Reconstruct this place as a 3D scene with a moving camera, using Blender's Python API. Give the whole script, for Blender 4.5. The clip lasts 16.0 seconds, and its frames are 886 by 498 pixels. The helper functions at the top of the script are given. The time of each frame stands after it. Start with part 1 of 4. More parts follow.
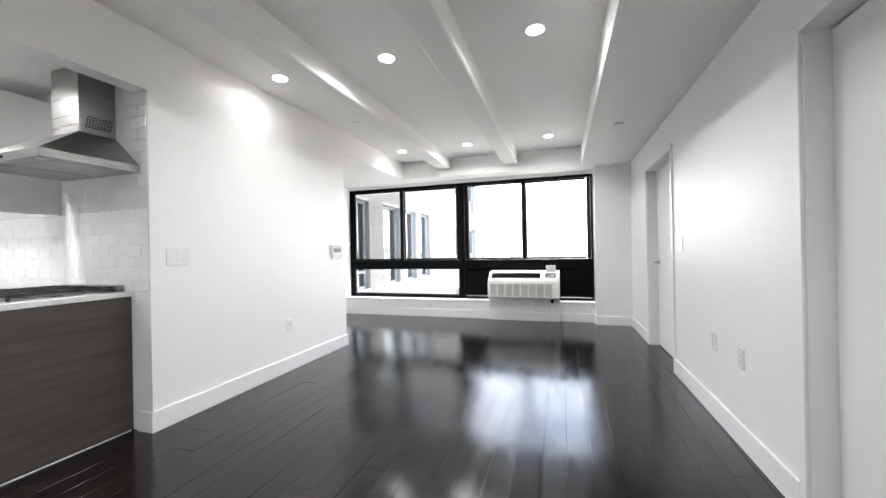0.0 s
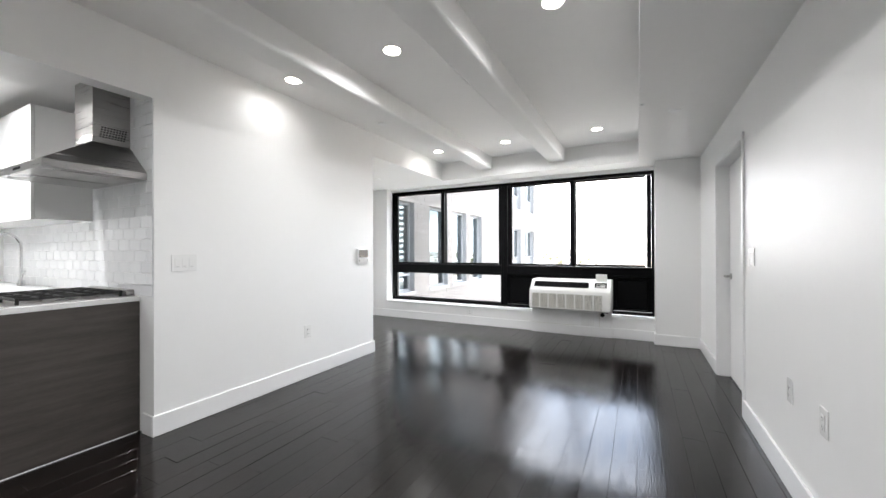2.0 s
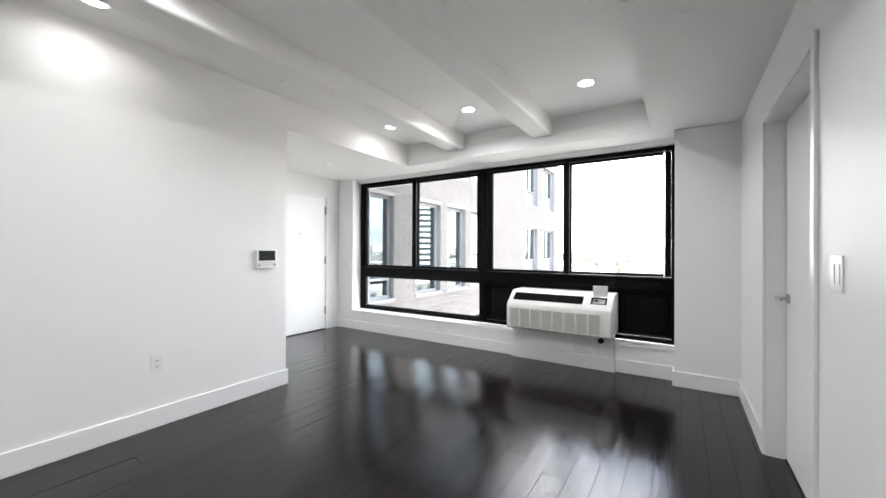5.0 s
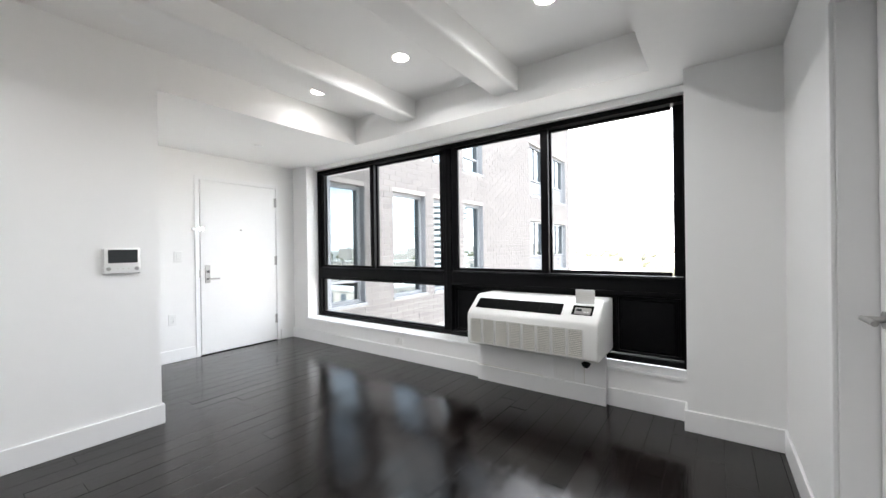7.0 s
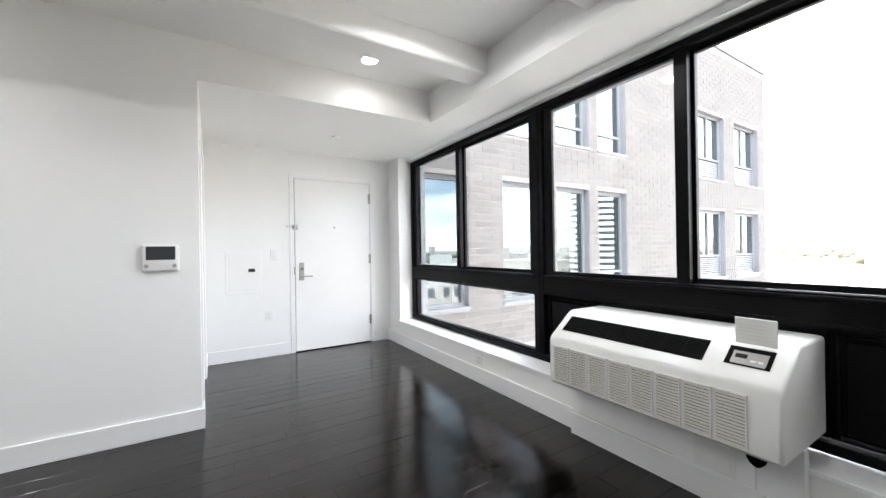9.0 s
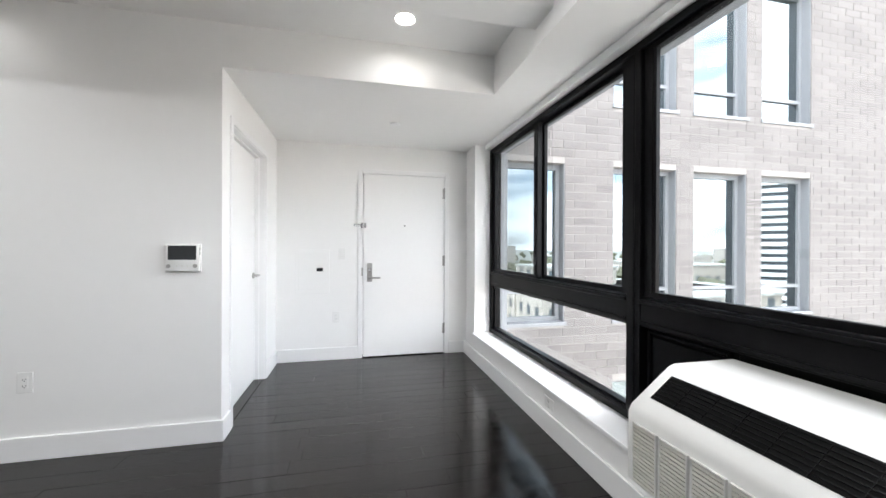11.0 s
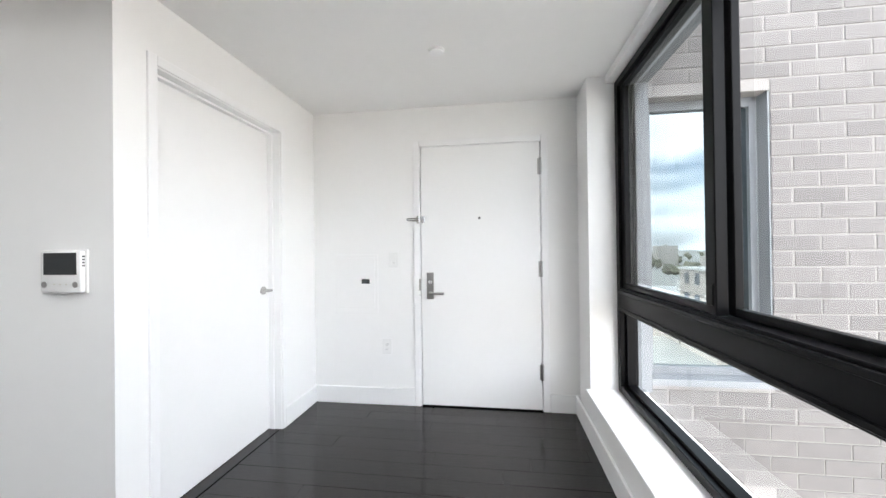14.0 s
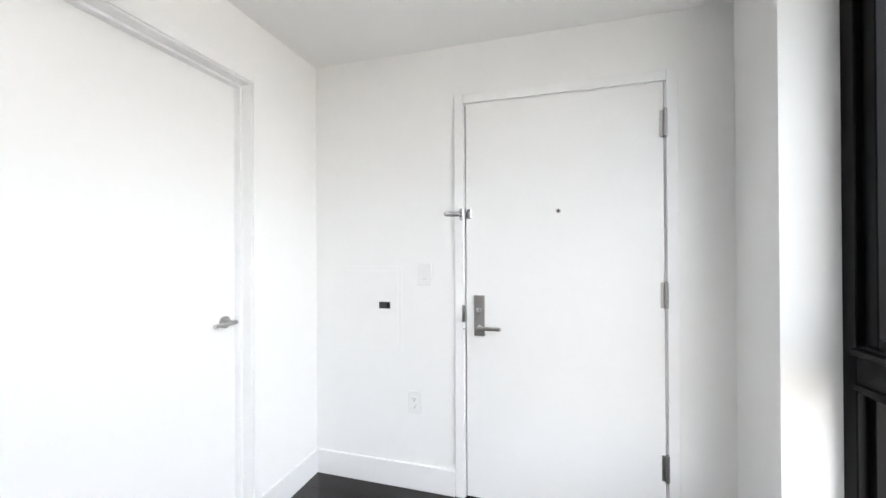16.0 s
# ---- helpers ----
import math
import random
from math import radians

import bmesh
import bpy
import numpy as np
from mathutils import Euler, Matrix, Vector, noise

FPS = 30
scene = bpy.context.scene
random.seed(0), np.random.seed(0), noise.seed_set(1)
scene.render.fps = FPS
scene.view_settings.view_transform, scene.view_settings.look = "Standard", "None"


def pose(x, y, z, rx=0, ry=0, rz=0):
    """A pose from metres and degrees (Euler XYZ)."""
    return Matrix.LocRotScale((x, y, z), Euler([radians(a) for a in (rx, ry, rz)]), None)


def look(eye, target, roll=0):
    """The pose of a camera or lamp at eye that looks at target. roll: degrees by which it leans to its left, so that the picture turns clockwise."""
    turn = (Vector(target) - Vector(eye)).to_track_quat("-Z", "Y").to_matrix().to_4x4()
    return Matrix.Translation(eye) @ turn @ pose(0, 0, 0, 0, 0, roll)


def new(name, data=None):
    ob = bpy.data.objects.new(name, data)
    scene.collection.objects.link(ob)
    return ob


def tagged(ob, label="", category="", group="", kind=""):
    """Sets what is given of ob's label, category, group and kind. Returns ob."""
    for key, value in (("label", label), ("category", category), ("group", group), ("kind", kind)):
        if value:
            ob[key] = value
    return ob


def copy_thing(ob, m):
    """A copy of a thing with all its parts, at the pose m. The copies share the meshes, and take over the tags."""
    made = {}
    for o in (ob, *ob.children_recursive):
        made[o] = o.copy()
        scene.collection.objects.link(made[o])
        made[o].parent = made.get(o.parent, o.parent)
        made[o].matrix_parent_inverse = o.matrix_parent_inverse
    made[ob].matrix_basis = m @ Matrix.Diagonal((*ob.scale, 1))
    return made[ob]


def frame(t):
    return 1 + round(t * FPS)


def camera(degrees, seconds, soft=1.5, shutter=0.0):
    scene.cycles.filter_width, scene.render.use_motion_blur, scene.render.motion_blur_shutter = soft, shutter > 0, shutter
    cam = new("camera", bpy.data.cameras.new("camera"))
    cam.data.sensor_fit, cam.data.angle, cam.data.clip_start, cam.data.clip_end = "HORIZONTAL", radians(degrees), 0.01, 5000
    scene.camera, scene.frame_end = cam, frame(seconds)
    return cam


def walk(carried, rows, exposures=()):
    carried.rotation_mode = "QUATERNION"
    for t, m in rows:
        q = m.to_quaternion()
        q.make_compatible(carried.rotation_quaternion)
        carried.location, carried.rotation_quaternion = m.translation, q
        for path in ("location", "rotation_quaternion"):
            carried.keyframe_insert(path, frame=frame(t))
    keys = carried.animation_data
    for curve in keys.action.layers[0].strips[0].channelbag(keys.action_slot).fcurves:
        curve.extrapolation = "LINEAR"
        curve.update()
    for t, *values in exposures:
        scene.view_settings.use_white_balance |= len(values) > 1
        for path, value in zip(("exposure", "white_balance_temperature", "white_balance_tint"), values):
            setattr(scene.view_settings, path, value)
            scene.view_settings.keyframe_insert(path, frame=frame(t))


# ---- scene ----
cam = camera(99.6, 16.0)
PATH = [
    (0, (-0.025, 0.145, 1.148), (-0.631, 2.051, 1.151), -1.1),
    (0.5, (0.082, 0.155, 1.142), (-0.811, 1.944, 1.153), -0.5),
    (1, (0.149, 0.235, 1.135), (-0.799, 1.997, 1.141), -0.4),
    (1.5, (0.214, 0.407, 1.177), (-0.667, 2.203, 1.177), 0.4),
    (2, (0.252, 0.58, 1.216), (-0.673, 2.353, 1.221), -0.2),
    (2.5, (0.311, 0.778, 1.254), (-0.704, 2.501, 1.255), -0.3),
    (3, (0.328, 1.007, 1.27), (-0.687, 2.73, 1.265), -0.6),
    (3.5, (0.348, 1.265, 1.253), (-0.654, 2.996, 1.254), -0.7),
    (4, (0.424, 1.534, 1.257), (-0.64, 3.228, 1.254), -0.4),
    (4.5, (0.468, 1.778, 1.243), (-0.605, 3.465, 1.247), 0.2),
    (7, (0.585, 3.194, 1.202), (-0.582, 4.818, 1.198), -0.8),
    (7.5, (0.555, 3.471, 1.163), (-0.763, 4.975, 1.166), -0.4),
    (8, (0.509, 3.747, 1.159), (-0.891, 5.175, 1.16), -0.8),
    (8.5, (0.472, 3.993, 1.178), (-1.036, 5.306, 1.178), -1.3),
    (9, (0.433, 4.24, 1.175), (-1.27, 5.289, 1.177), -0.9),
    (11.5, (-0.138, 5.141, 1.218), (-2.107, 5.493, 1.217), -0.5),
    (12, (-0.339, 5.285, 1.215), (-2.326, 5.517, 1.222), -1.3),
    (12.5, (-0.582, 5.407, 1.22), (-2.577, 5.554, 1.229), -0.6),
    (13, (-0.799, 5.491, 1.206), (-2.796, 5.594, 1.214), -0.9),
    (13.5, (-1.057, 5.552, 1.199), (-3.057, 5.532, 1.205), -1.2),
    (14, (-1.304, 5.649, 1.21), (-3.284, 5.363, 1.222), -0.7),
    (14.5, (-1.525, 5.652, 1.221), (-3.448, 5.101, 1.243), -0.3),
    (15, (-1.783, 5.587, 1.252), (-3.705, 5.037, 1.265), -0.6),
    (15.5, (-2.05, 5.552, 1.245), (-3.973, 5.004, 1.266), -1.0),
    (16, (-2.298, 5.481, 1.273), (-4.22, 4.928, 1.282), -0.3),
]

EXPOSURES = [(0.0, 3.2), (2.0, 3.08), (4.5, 2.92), (7.0, 2.86), (9.0, 2.78), (12.5, 2.66), (14.5, 2.74), (16.0, 2.76)]
walk(cam, [(t, look(eye, target, roll)) for t, eye, target, roll in PATH], EXPOSURES)

# ---- world and sun ----
SUN_EL, SUN_AZ = 48.0, 215.0
world = bpy.data.worlds.new("sky")
scene.world = world
world.use_nodes = True
wn, wl = world.node_tree.nodes, world.node_tree.links
wn.clear()
sky = wn.new("ShaderNodeTexSky")
sky.sky_type = "NISHITA"
sky.sun_disc = False
sky.sun_elevation = radians(SUN_EL)
sky.sun_rotation = radians(SUN_AZ)
sky.air_density, sky.dust_density, sky.ozone_density = 1.0, 3.0, 1.0
cloud_co = wn.new("ShaderNodeTexCoord")
cloud_map = wn.new("ShaderNodeMapping")
cloud_map.inputs["Scale"].default_value = (1.6, 1.6, 6.0)
cloud_noise = wn.new("ShaderNodeTexNoise")
cloud_noise.inputs["Scale"].default_value = 1.7
cloud_noise.inputs["Detail"].default_value = 7.0
cloud_ramp = wn.new("ShaderNodeValToRGB")
cloud_ramp.color_ramp.elements[0].position = 0.30
cloud_ramp.color_ramp.elements[1].position = 0.56
cloud_mix = wn.new("ShaderNodeMix")
cloud_mix.data_type = "RGBA"
cloud_mix.inputs["B"].default_value = (12.0, 12.2, 12.6, 1)
wbg = wn.new("ShaderNodeBackground")
wbg.inputs["Strength"].default_value = SKY_STRENGTH = 0.15
wout = wn.new("ShaderNodeOutputWorld")
wl.new(cloud_co.outputs["Generated"], cloud_map.inputs["Vector"])
wl.new(cloud_map.outputs["Vector"], cloud_noise.inputs["Vector"])
wl.new(cloud_noise.outputs["Fac"], cloud_ramp.inputs["Fac"])
wl.new(cloud_ramp.outputs["Color"], cloud_mix.inputs["Factor"])
wl.new(sky.outputs["Color"], cloud_mix.inputs["A"])
wl.new(cloud_mix.outputs["Result"], wbg.inputs["Color"])
wl.new(wbg.outputs["Background"], wout.inputs["Surface"])

sun_data = bpy.data.lights.new("sun", "SUN")
sun_data.energy, sun_data.angle, sun_data.color = 3.5, radians(0.6), (1.0, 0.95, 0.88)
sun = new("sun", sun_data)
_a, _e = radians(SUN_AZ), radians(SUN_EL)
sun.matrix_world = look((0, 0, 60), Vector((0, 0, 60)) - Vector((math.sin(_a) * math.cos(_e), math.cos(_a) * math.cos(_e), math.sin(_e))))

LAMP_POWER = 1.95
# Unseen: row y=0.2, assumed by spacing; kitchen pair y=0, added to light the backsplash.
LAMPS = [(x, y, 2.62) for y in (0.2, 2.745, 5.275) for x in (-2.265, -1.275, -0.17)] + [(-3.53, 1.15, 2.34), (-4.6, 1.15, 2.34), (-3.53, 0.0, 2.34), (-4.6, 0.0, 2.34)]
for lx, ly, lz in LAMPS:
    d = bpy.data.lights.new("downlight_beam", "AREA")
    d.shape, d.size, d.energy = "DISK", 0.105, LAMP_POWER * (1.0 if lz < 2.5 else 0.16 if lx < -2 else 0.54 if lx > -0.5 else 1.1)
    d.spread = radians(160)
    d.color = (0.98, 0.985, 1.0)
    b = new("downlight_beam", d)
    b.location = (lx, ly, lz - 0.012)


# ---- materials ----
def material(name, color, rough=0.5, metal=0.0, spec=0.5, vary=0.06, scale=6.0, bump=0.0, bump_scale=200.0, per_piece=0.0, stretch=(1, 1, 1), rough_vary=0.0):
    """A surface with two scales of colour variation, fine relief and, for pieces, a tone of their own."""
    m = bpy.data.materials.new(name)
    m.use_nodes = True
    nt = m.node_tree
    n, l = nt.nodes, nt.links
    p = n["Principled BSDF"]
    p.inputs["Roughness"].default_value = rough
    p.inputs["Metallic"].default_value = metal
    p.inputs["Specular IOR Level"].default_value = spec
    co = n.new("ShaderNodeTexCoord")
    mp = n.new("ShaderNodeMapping")
    mp.inputs["Scale"].default_value = stretch
    l.new(co.outputs["Object"], mp.inputs["Vector"])
    big, fine = n.new("ShaderNodeTexNoise"), n.new("ShaderNodeTexNoise")
    big.inputs["Scale"].default_value, fine.inputs["Scale"].default_value = scale, scale * 14
    big.inputs["Detail"].default_value = fine.inputs["Detail"].default_value = 4
    for k in (big, fine):
        l.new(mp.outputs["Vector"], k.inputs["Vector"])
    add = n.new("ShaderNodeMath")
    add.operation = "MULTIPLY_ADD"
    add.inputs[1].default_value, add.inputs[2].default_value = 0.5, 0
    l.new(fine.outputs["Fac"], add.inputs[0])
    s2 = n.new("ShaderNodeMath")
    l.new(add.outputs[0], s2.inputs[0])
    l.new(big.outputs["Fac"], s2.inputs[1])
    rng = n.new("ShaderNodeMapRange")
    rng.inputs["From Min"].default_value, rng.inputs["From Max"].default_value = 0.45, 1.05
    rng.inputs["To Min"].default_value, rng.inputs["To Max"].default_value = 1 - vary, 1 + vary
    l.new(s2.outputs[0], rng.inputs["Value"])
    mul = n.new("ShaderNodeVectorMath")
    mul.operation = "SCALE"
    mul.inputs[0].default_value = color
    l.new(rng.outputs["Result"], mul.inputs["Scale"])
    last = mul.outputs["Vector"]
    if per_piece:
        info = n.new("ShaderNodeObjectInfo")
        geo = n.new("ShaderNodeNewGeometry")
        sm = n.new("ShaderNodeMath")
        fr = n.new("ShaderNodeMath")
        fr.operation = "FRACT"
        l.new(info.outputs["Random"], sm.inputs[0])
        l.new(geo.outputs["Random Per Island"], sm.inputs[1])
        l.new(sm.outputs[0], fr.inputs[0])
        shift = n.new("ShaderNodeMath")
        shift.operation = "MULTIPLY"
        shift.inputs[1].default_value = 50.0
        l.new(info.outputs["Random"], shift.inputs[0])
        l.new(shift.outputs[0], mp.inputs["Location"])
        r2 = n.new("ShaderNodeMapRange")
        r2.inputs["To Min"].default_value, r2.inputs["To Max"].default_value = 1 - per_piece, 1 + per_piece
        l.new(fr.outputs[0], r2.inputs["Value"])
        m2 = n.new("ShaderNodeVectorMath")
        m2.operation = "SCALE"
        l.new(last, m2.inputs[0])
        l.new(r2.outputs["Result"], m2.inputs["Scale"])
        last = m2.outputs["Vector"]
    l.new(last, p.inputs["Base Color"])
    if rough_vary:
        r3 = n.new("ShaderNodeMapRange")
        r3.inputs["From Min"].default_value, r3.inputs["From Max"].default_value = 0.3, 0.7
        r3.inputs["To Min"].default_value, r3.inputs["To Max"].default_value = rough - rough_vary, rough + rough_vary
        l.new(big.outputs["Fac"], r3.inputs["Value"])
        l.new(r3.outputs["Result"], p.inputs["Roughness"])
    if bump:
        bn = n.new("ShaderNodeTexNoise")
        bn.inputs["Scale"].default_value = bump_scale
        bn.inputs["Detail"].default_value = 3
        l.new(mp.outputs["Vector"], bn.inputs["Vector"])
        bp = n.new("ShaderNodeBump")
        bp.inputs["Strength"].default_value, bp.inputs["Distance"].default_value = bump, 0.002
        l.new(bn.outputs["Fac"], bp.inputs["Height"])
        l.new(bp.outputs["Normal"], p.inputs["Normal"])
    return m


def glowing(name, color, strength):
    m = bpy.data.materials.new(name)
    m.use_nodes = True
    p = m.node_tree.nodes["Principled BSDF"]
    p.inputs["Base Color"].default_value = (0.9, 0.9, 0.88, 1)
    p.inputs["Emission Color"].default_value = (*color, 1)
    p.inputs["Emission Strength"].default_value = strength
    return m


def clear_glass(name, tint=(0.968, 0.968, 0.97)):
    m = bpy.data.materials.new(name)
    m.use_nodes = True
    n, l = m.node_tree.nodes, m.node_tree.links
    n.clear()
    out, mix, tr, gl, fr = (n.new(k) for k in ("ShaderNodeOutputMaterial", "ShaderNodeMixShader", "ShaderNodeBsdfTransparent", "ShaderNodeBsdfGlossy", "ShaderNodeFresnel"))
    tr.inputs["Color"].default_value = (*tint, 1)
    gl.inputs["Roughness"].default_value = 0.0
    fr.inputs["IOR"].default_value = 1.45
    l.new(fr.outputs[0], mix.inputs[0])
    l.new(tr.outputs[0], mix.inputs[1])
    l.new(gl.outputs[0], mix.inputs[2])
    l.new(mix.outputs[0], out.inputs[0])
    return m


WALL = material("white_wall_paint", (0.87, 0.868, 0.86), 0.42, vary=0.012, scale=1.2, bump=0.05, bump_scale=260, spec=0.35)
CEIL = material("white_ceiling_paint", (0.87, 0.865, 0.855), 0.75, vary=0.015, scale=1.0, bump=0.06, bump_scale=220, spec=0.2)
TRIM = material("white_satin_trim_paint", (0.87, 0.87, 0.87), 0.30, vary=0.012, scale=3.0, bump=0.02, bump_scale=150)
DOOR = material("white_door_paint", (0.87, 0.868, 0.863), 0.28, vary=0.012, scale=2.0, bump=0.03, bump_scale=120)
PLATE = material("white_plastic", (0.86, 0.86, 0.85), 0.25, vary=0.01)
ACWHITE = material("off_white_plastic_casing", (0.735, 0.735, 0.715), 0.34, vary=0.02, scale=4)
ACGRILLE = material("beige_plastic_grille", (0.68, 0.665, 0.61), 0.45, vary=0.03, scale=4)
BLACK = material("black_anodised_aluminium", (0.0035, 0.0035, 0.004), 0.34, metal=0.0, spec=0.10, vary=0.12, scale=8, bump=0.02)
# Near-black: solid black parts, and the shade of hollows put in as colour.
DARK = material("cavity_shade_and_black_parts", (0.004, 0.004, 0.004), 0.8, spec=0.1, vary=0.1)
STEEL = material("brushed_stainless_steel", (0.36, 0.352, 0.345), 0.30, metal=1.0, vary=0.035, scale=3, stretch=(1, 1, 40), rough_vary=0.05)
CHROME = material("polished_chrome", (0.62, 0.62, 0.63), 0.12, metal=1.0, vary=0.03)
SATIN = material("satin_nickel", (0.45, 0.44, 0.43), 0.32, metal=1.0, vary=0.05)
IRON = material("cast_iron", (0.02, 0.02, 0.02), 0.55, vary=0.2, bump=0.1)
VENEER = material("dark_grey_brown_wood_veneer", (0.072, 0.062, 0.056), 0.42, vary=0.35, scale=2.2, stretch=(1.2, 1.2, 14), bump=0.03)
GLOSSCAB = material("white_gloss_cabinet_front", (0.80, 0.80, 0.79), 0.12, vary=0.01)
COUNTER = material("white_quartz_worktop", (0.82, 0.82, 0.81), 0.2, vary=0.03, scale=10)
TILE = material("white_glazed_tile", (0.80, 0.81, 0.82), 0.12, vary=0.015, scale=8, bump=0.04, bump_scale=12, per_piece=0.03)
GROUT = material("pale_grey_grout", (0.80, 0.80, 0.80), 0.85, vary=0.06, bump=0.2)
PLANK = material("dark_espresso_wood_plank", (0.0058, 0.0040, 0.0034), 0.135, vary=0.5, scale=3.0, bump=0.30, bump_scale=20, per_piece=0.45, stretch=(9, 0.7, 9), rough_vary=0.045, spec=0.40)
SADDLE = material("dark_stained_saddle_wood", (0.006, 0.0045, 0.004), 0.16, vary=0.4, scale=4.0, stretch=(0.7, 9, 9), spec=0.4)
SUBFLOOR = material("plank_joint_shadow_board", (0.006, 0.005, 0.005), 0.3, vary=0.2)
BRICK = material("pale_grey_brick", (0.112, 0.106, 0.103), 0.9, vary=0.10, scale=9, bump=0.25, bump_scale=60, per_piece=0.13)
MORTAR = material("pale_mortar", (0.20, 0.19, 0.183), 0.95, vary=0.08, scale=12, bump=0.3)
FRAMEGREY = material("blue_grey_window_aluminium", (0.15, 0.162, 0.175), 0.45, vary=0.06, bump=0.02)
MIRRORGLASS = material("reflective_window_glass", (0.18, 0.215, 0.23), 0.012, metal=1.0, vary=0.02, scale=0.6)
LOUVRE = material("grey_metal_louvre", (0.20, 0.21, 0.225), 0.5, vary=0.08)
GLASS = clear_glass("clear_window_glass")
SCREENMESH = clear_glass("fine_insect_mesh", (0.62, 0.63, 0.63))
OVENGLASS = material("black_oven_glass", (0.008, 0.008, 0.01), 0.05, vary=0.05)
SCREEN = material("dark_display_glass", (0.03, 0.033, 0.035), 0.05, vary=0.05)
LED = glowing("warm_white_led", (1.0, 0.95, 0.86), 3.0)
GROUND = material("distant_ground", (0.30, 0.295, 0.275), 0.95, vary=0.4, scale=0.02)
ROOFPALE = material("pale_flat_roof", (0.55, 0.54, 0.52), 0.9, vary=0.15, scale=0.2)
FARWALL = material("distant_masonry", (0.46, 0.41, 0.37), 0.9, vary=0.12, scale=0.1)
FARGLASS = material("distant_window_glass", (0.10, 0.12, 0.14), 0.1, vary=0.2, scale=0.1)
FOLIAGE = material("distant_foliage", (0.12, 0.12, 0.08), 0.9, vary=0.4, scale=0.2)


# ---- mesh helpers ----
def box(bm, x0, x1, y0, y1, z0, z1, bevel=0.0, segs=2):
    b = bmesh.new() if bevel else bm
    m = Matrix.Translation(((x0 + x1) / 2, (y0 + y1) / 2, (z0 + z1) / 2)) @ Matrix.Diagonal((abs(x1 - x0), abs(y1 - y0), abs(z1 - z0), 1))
    bmesh.ops.create_cube(b, size=1, matrix=m)
    if bevel:
        bmesh.ops.bevel(b, geom=b.edges[:], offset=bevel, segments=segs, profile=0.5, affect="EDGES")
        merge(bm, b)
    return bm


def merge(bm, other):
    me = bpy.data.meshes.new("tmp")
    other.to_mesh(me)
    other.free()
    bm.from_mesh(me)
    bpy.data.meshes.remove(me)


def rod(bm, a, b, r, seg=16, r2=None):
    a, b = Vector(a), Vector(b)
    d = b - a
    m = Matrix.Translation((a + b) / 2) @ d.to_track_quat("Z", "Y").to_matrix().to_4x4()
    bmesh.ops.create_cone(bm, cap_ends=True, segments=seg, radius1=r, radius2=r if r2 is None else r2, depth=d.length, matrix=m)
    return bm


def pipe(bm, pts, r, seg=10):
    for a, b in zip(pts, pts[1:]):
        rod(bm, a, b, r, seg)
    for p in pts[1:-1]:
        bmesh.ops.create_uvsphere(bm, u_segments=seg, v_segments=6, radius=r, matrix=Matrix.Translation(p))
    return bm


def extrude_x(bm, profile, x0, x1):
    """A prism along x over a closed outline of (y, z)."""
    a = [bm.verts.new((x0, y, z)) for y, z in profile]
    b = [bm.verts.new((x1, y, z)) for y, z in profile]
    bm.faces.new(a)
    bm.faces.new(b[::-1])
    for i in range(len(profile)):
        j = (i + 1) % len(profile)
        bm.faces.new((a[j], a[i], b[i], b[j]))
    bmesh.ops.recalc_face_normals(bm, faces=bm.faces[:])
    return bm


class Soup:
    """Many boxes or clumps joined into one mesh, quickly."""
    def __init__(self):
        self.v, self.f = [], []

    def box(self, x0, x1, y0, y1, z0, z1):
        i = len(self.v)
        self.v += [(x0, y0, z0), (x1, y0, z0), (x1, y1, z0), (x0, y1, z0), (x0, y0, z1), (x1, y0, z1), (x1, y1, z1), (x0, y1, z1)]
        self.f += [(i + a, i + b, i + c, i + d) for a, b, c, d in ((3, 2, 1, 0), (4, 5, 6, 7), (0, 1, 5, 4), (1, 2, 6, 5), (2, 3, 7, 6), (3, 0, 4, 7))]

    def made(self, name, mat):
        me = bpy.data.meshes.new(name)
        me.from_pydata(self.v, [], self.f)
        me.materials.append(mat)
        return new(name, me)


def obj(name, bm, mat, smooth=False):
    me = bpy.data.meshes.new(name)
    if smooth:
        for f in bm.faces:
            f.smooth = True
    bm.to_mesh(me)
    bm.free()
    me.materials.append(mat)
    if smooth:
        me.set_sharp_from_angle(angle=radians(35))
    return new(name, me)


def part(name, bm, mat, parent, label="", smooth=False):
    o = obj(name, bm, mat, smooth)
    o.parent = parent
    if label:
        o["label"] = label
    return o


def thing(name, label, category, at=(0, 0, 0), group=""):
    """An Empty at the base of a thing, whose parts are given in the world's axes from that base."""
    e = new(name)
    e.empty_display_size = 0.05
    e.matrix_basis = Matrix.Translation(at)
    return tagged(e, label, category, group)


def structure(name, bm, mat, label, category):
    return tagged(obj(name, bm, mat), label, category, kind="structure")


def boxes(*dims, bevel=0.0):
    bm = bmesh.new()
    for d in dims:
        box(bm, *d, bevel=bevel)
    return bm


# ---- rooms ----
TOP = 2.75      # top of the walls, above the ceilings
SOF = 2.34      # lowered ceiling
TRAY = 2.62     # raised bays between the beams
XL, XR, XW = -2.567, 0.928, -4.19
YB, YK, YH, YF, YWIN = -1.60, 1.88, 4.168, 6.225, 6.42
BASE_H = 0.135

structure("floor", boxes((-6.2, 1.25, YB - 0.15, 6.6, -0.25, -0.009)), SUBFLOOR, "dark board under espresso wood planks", "floor")

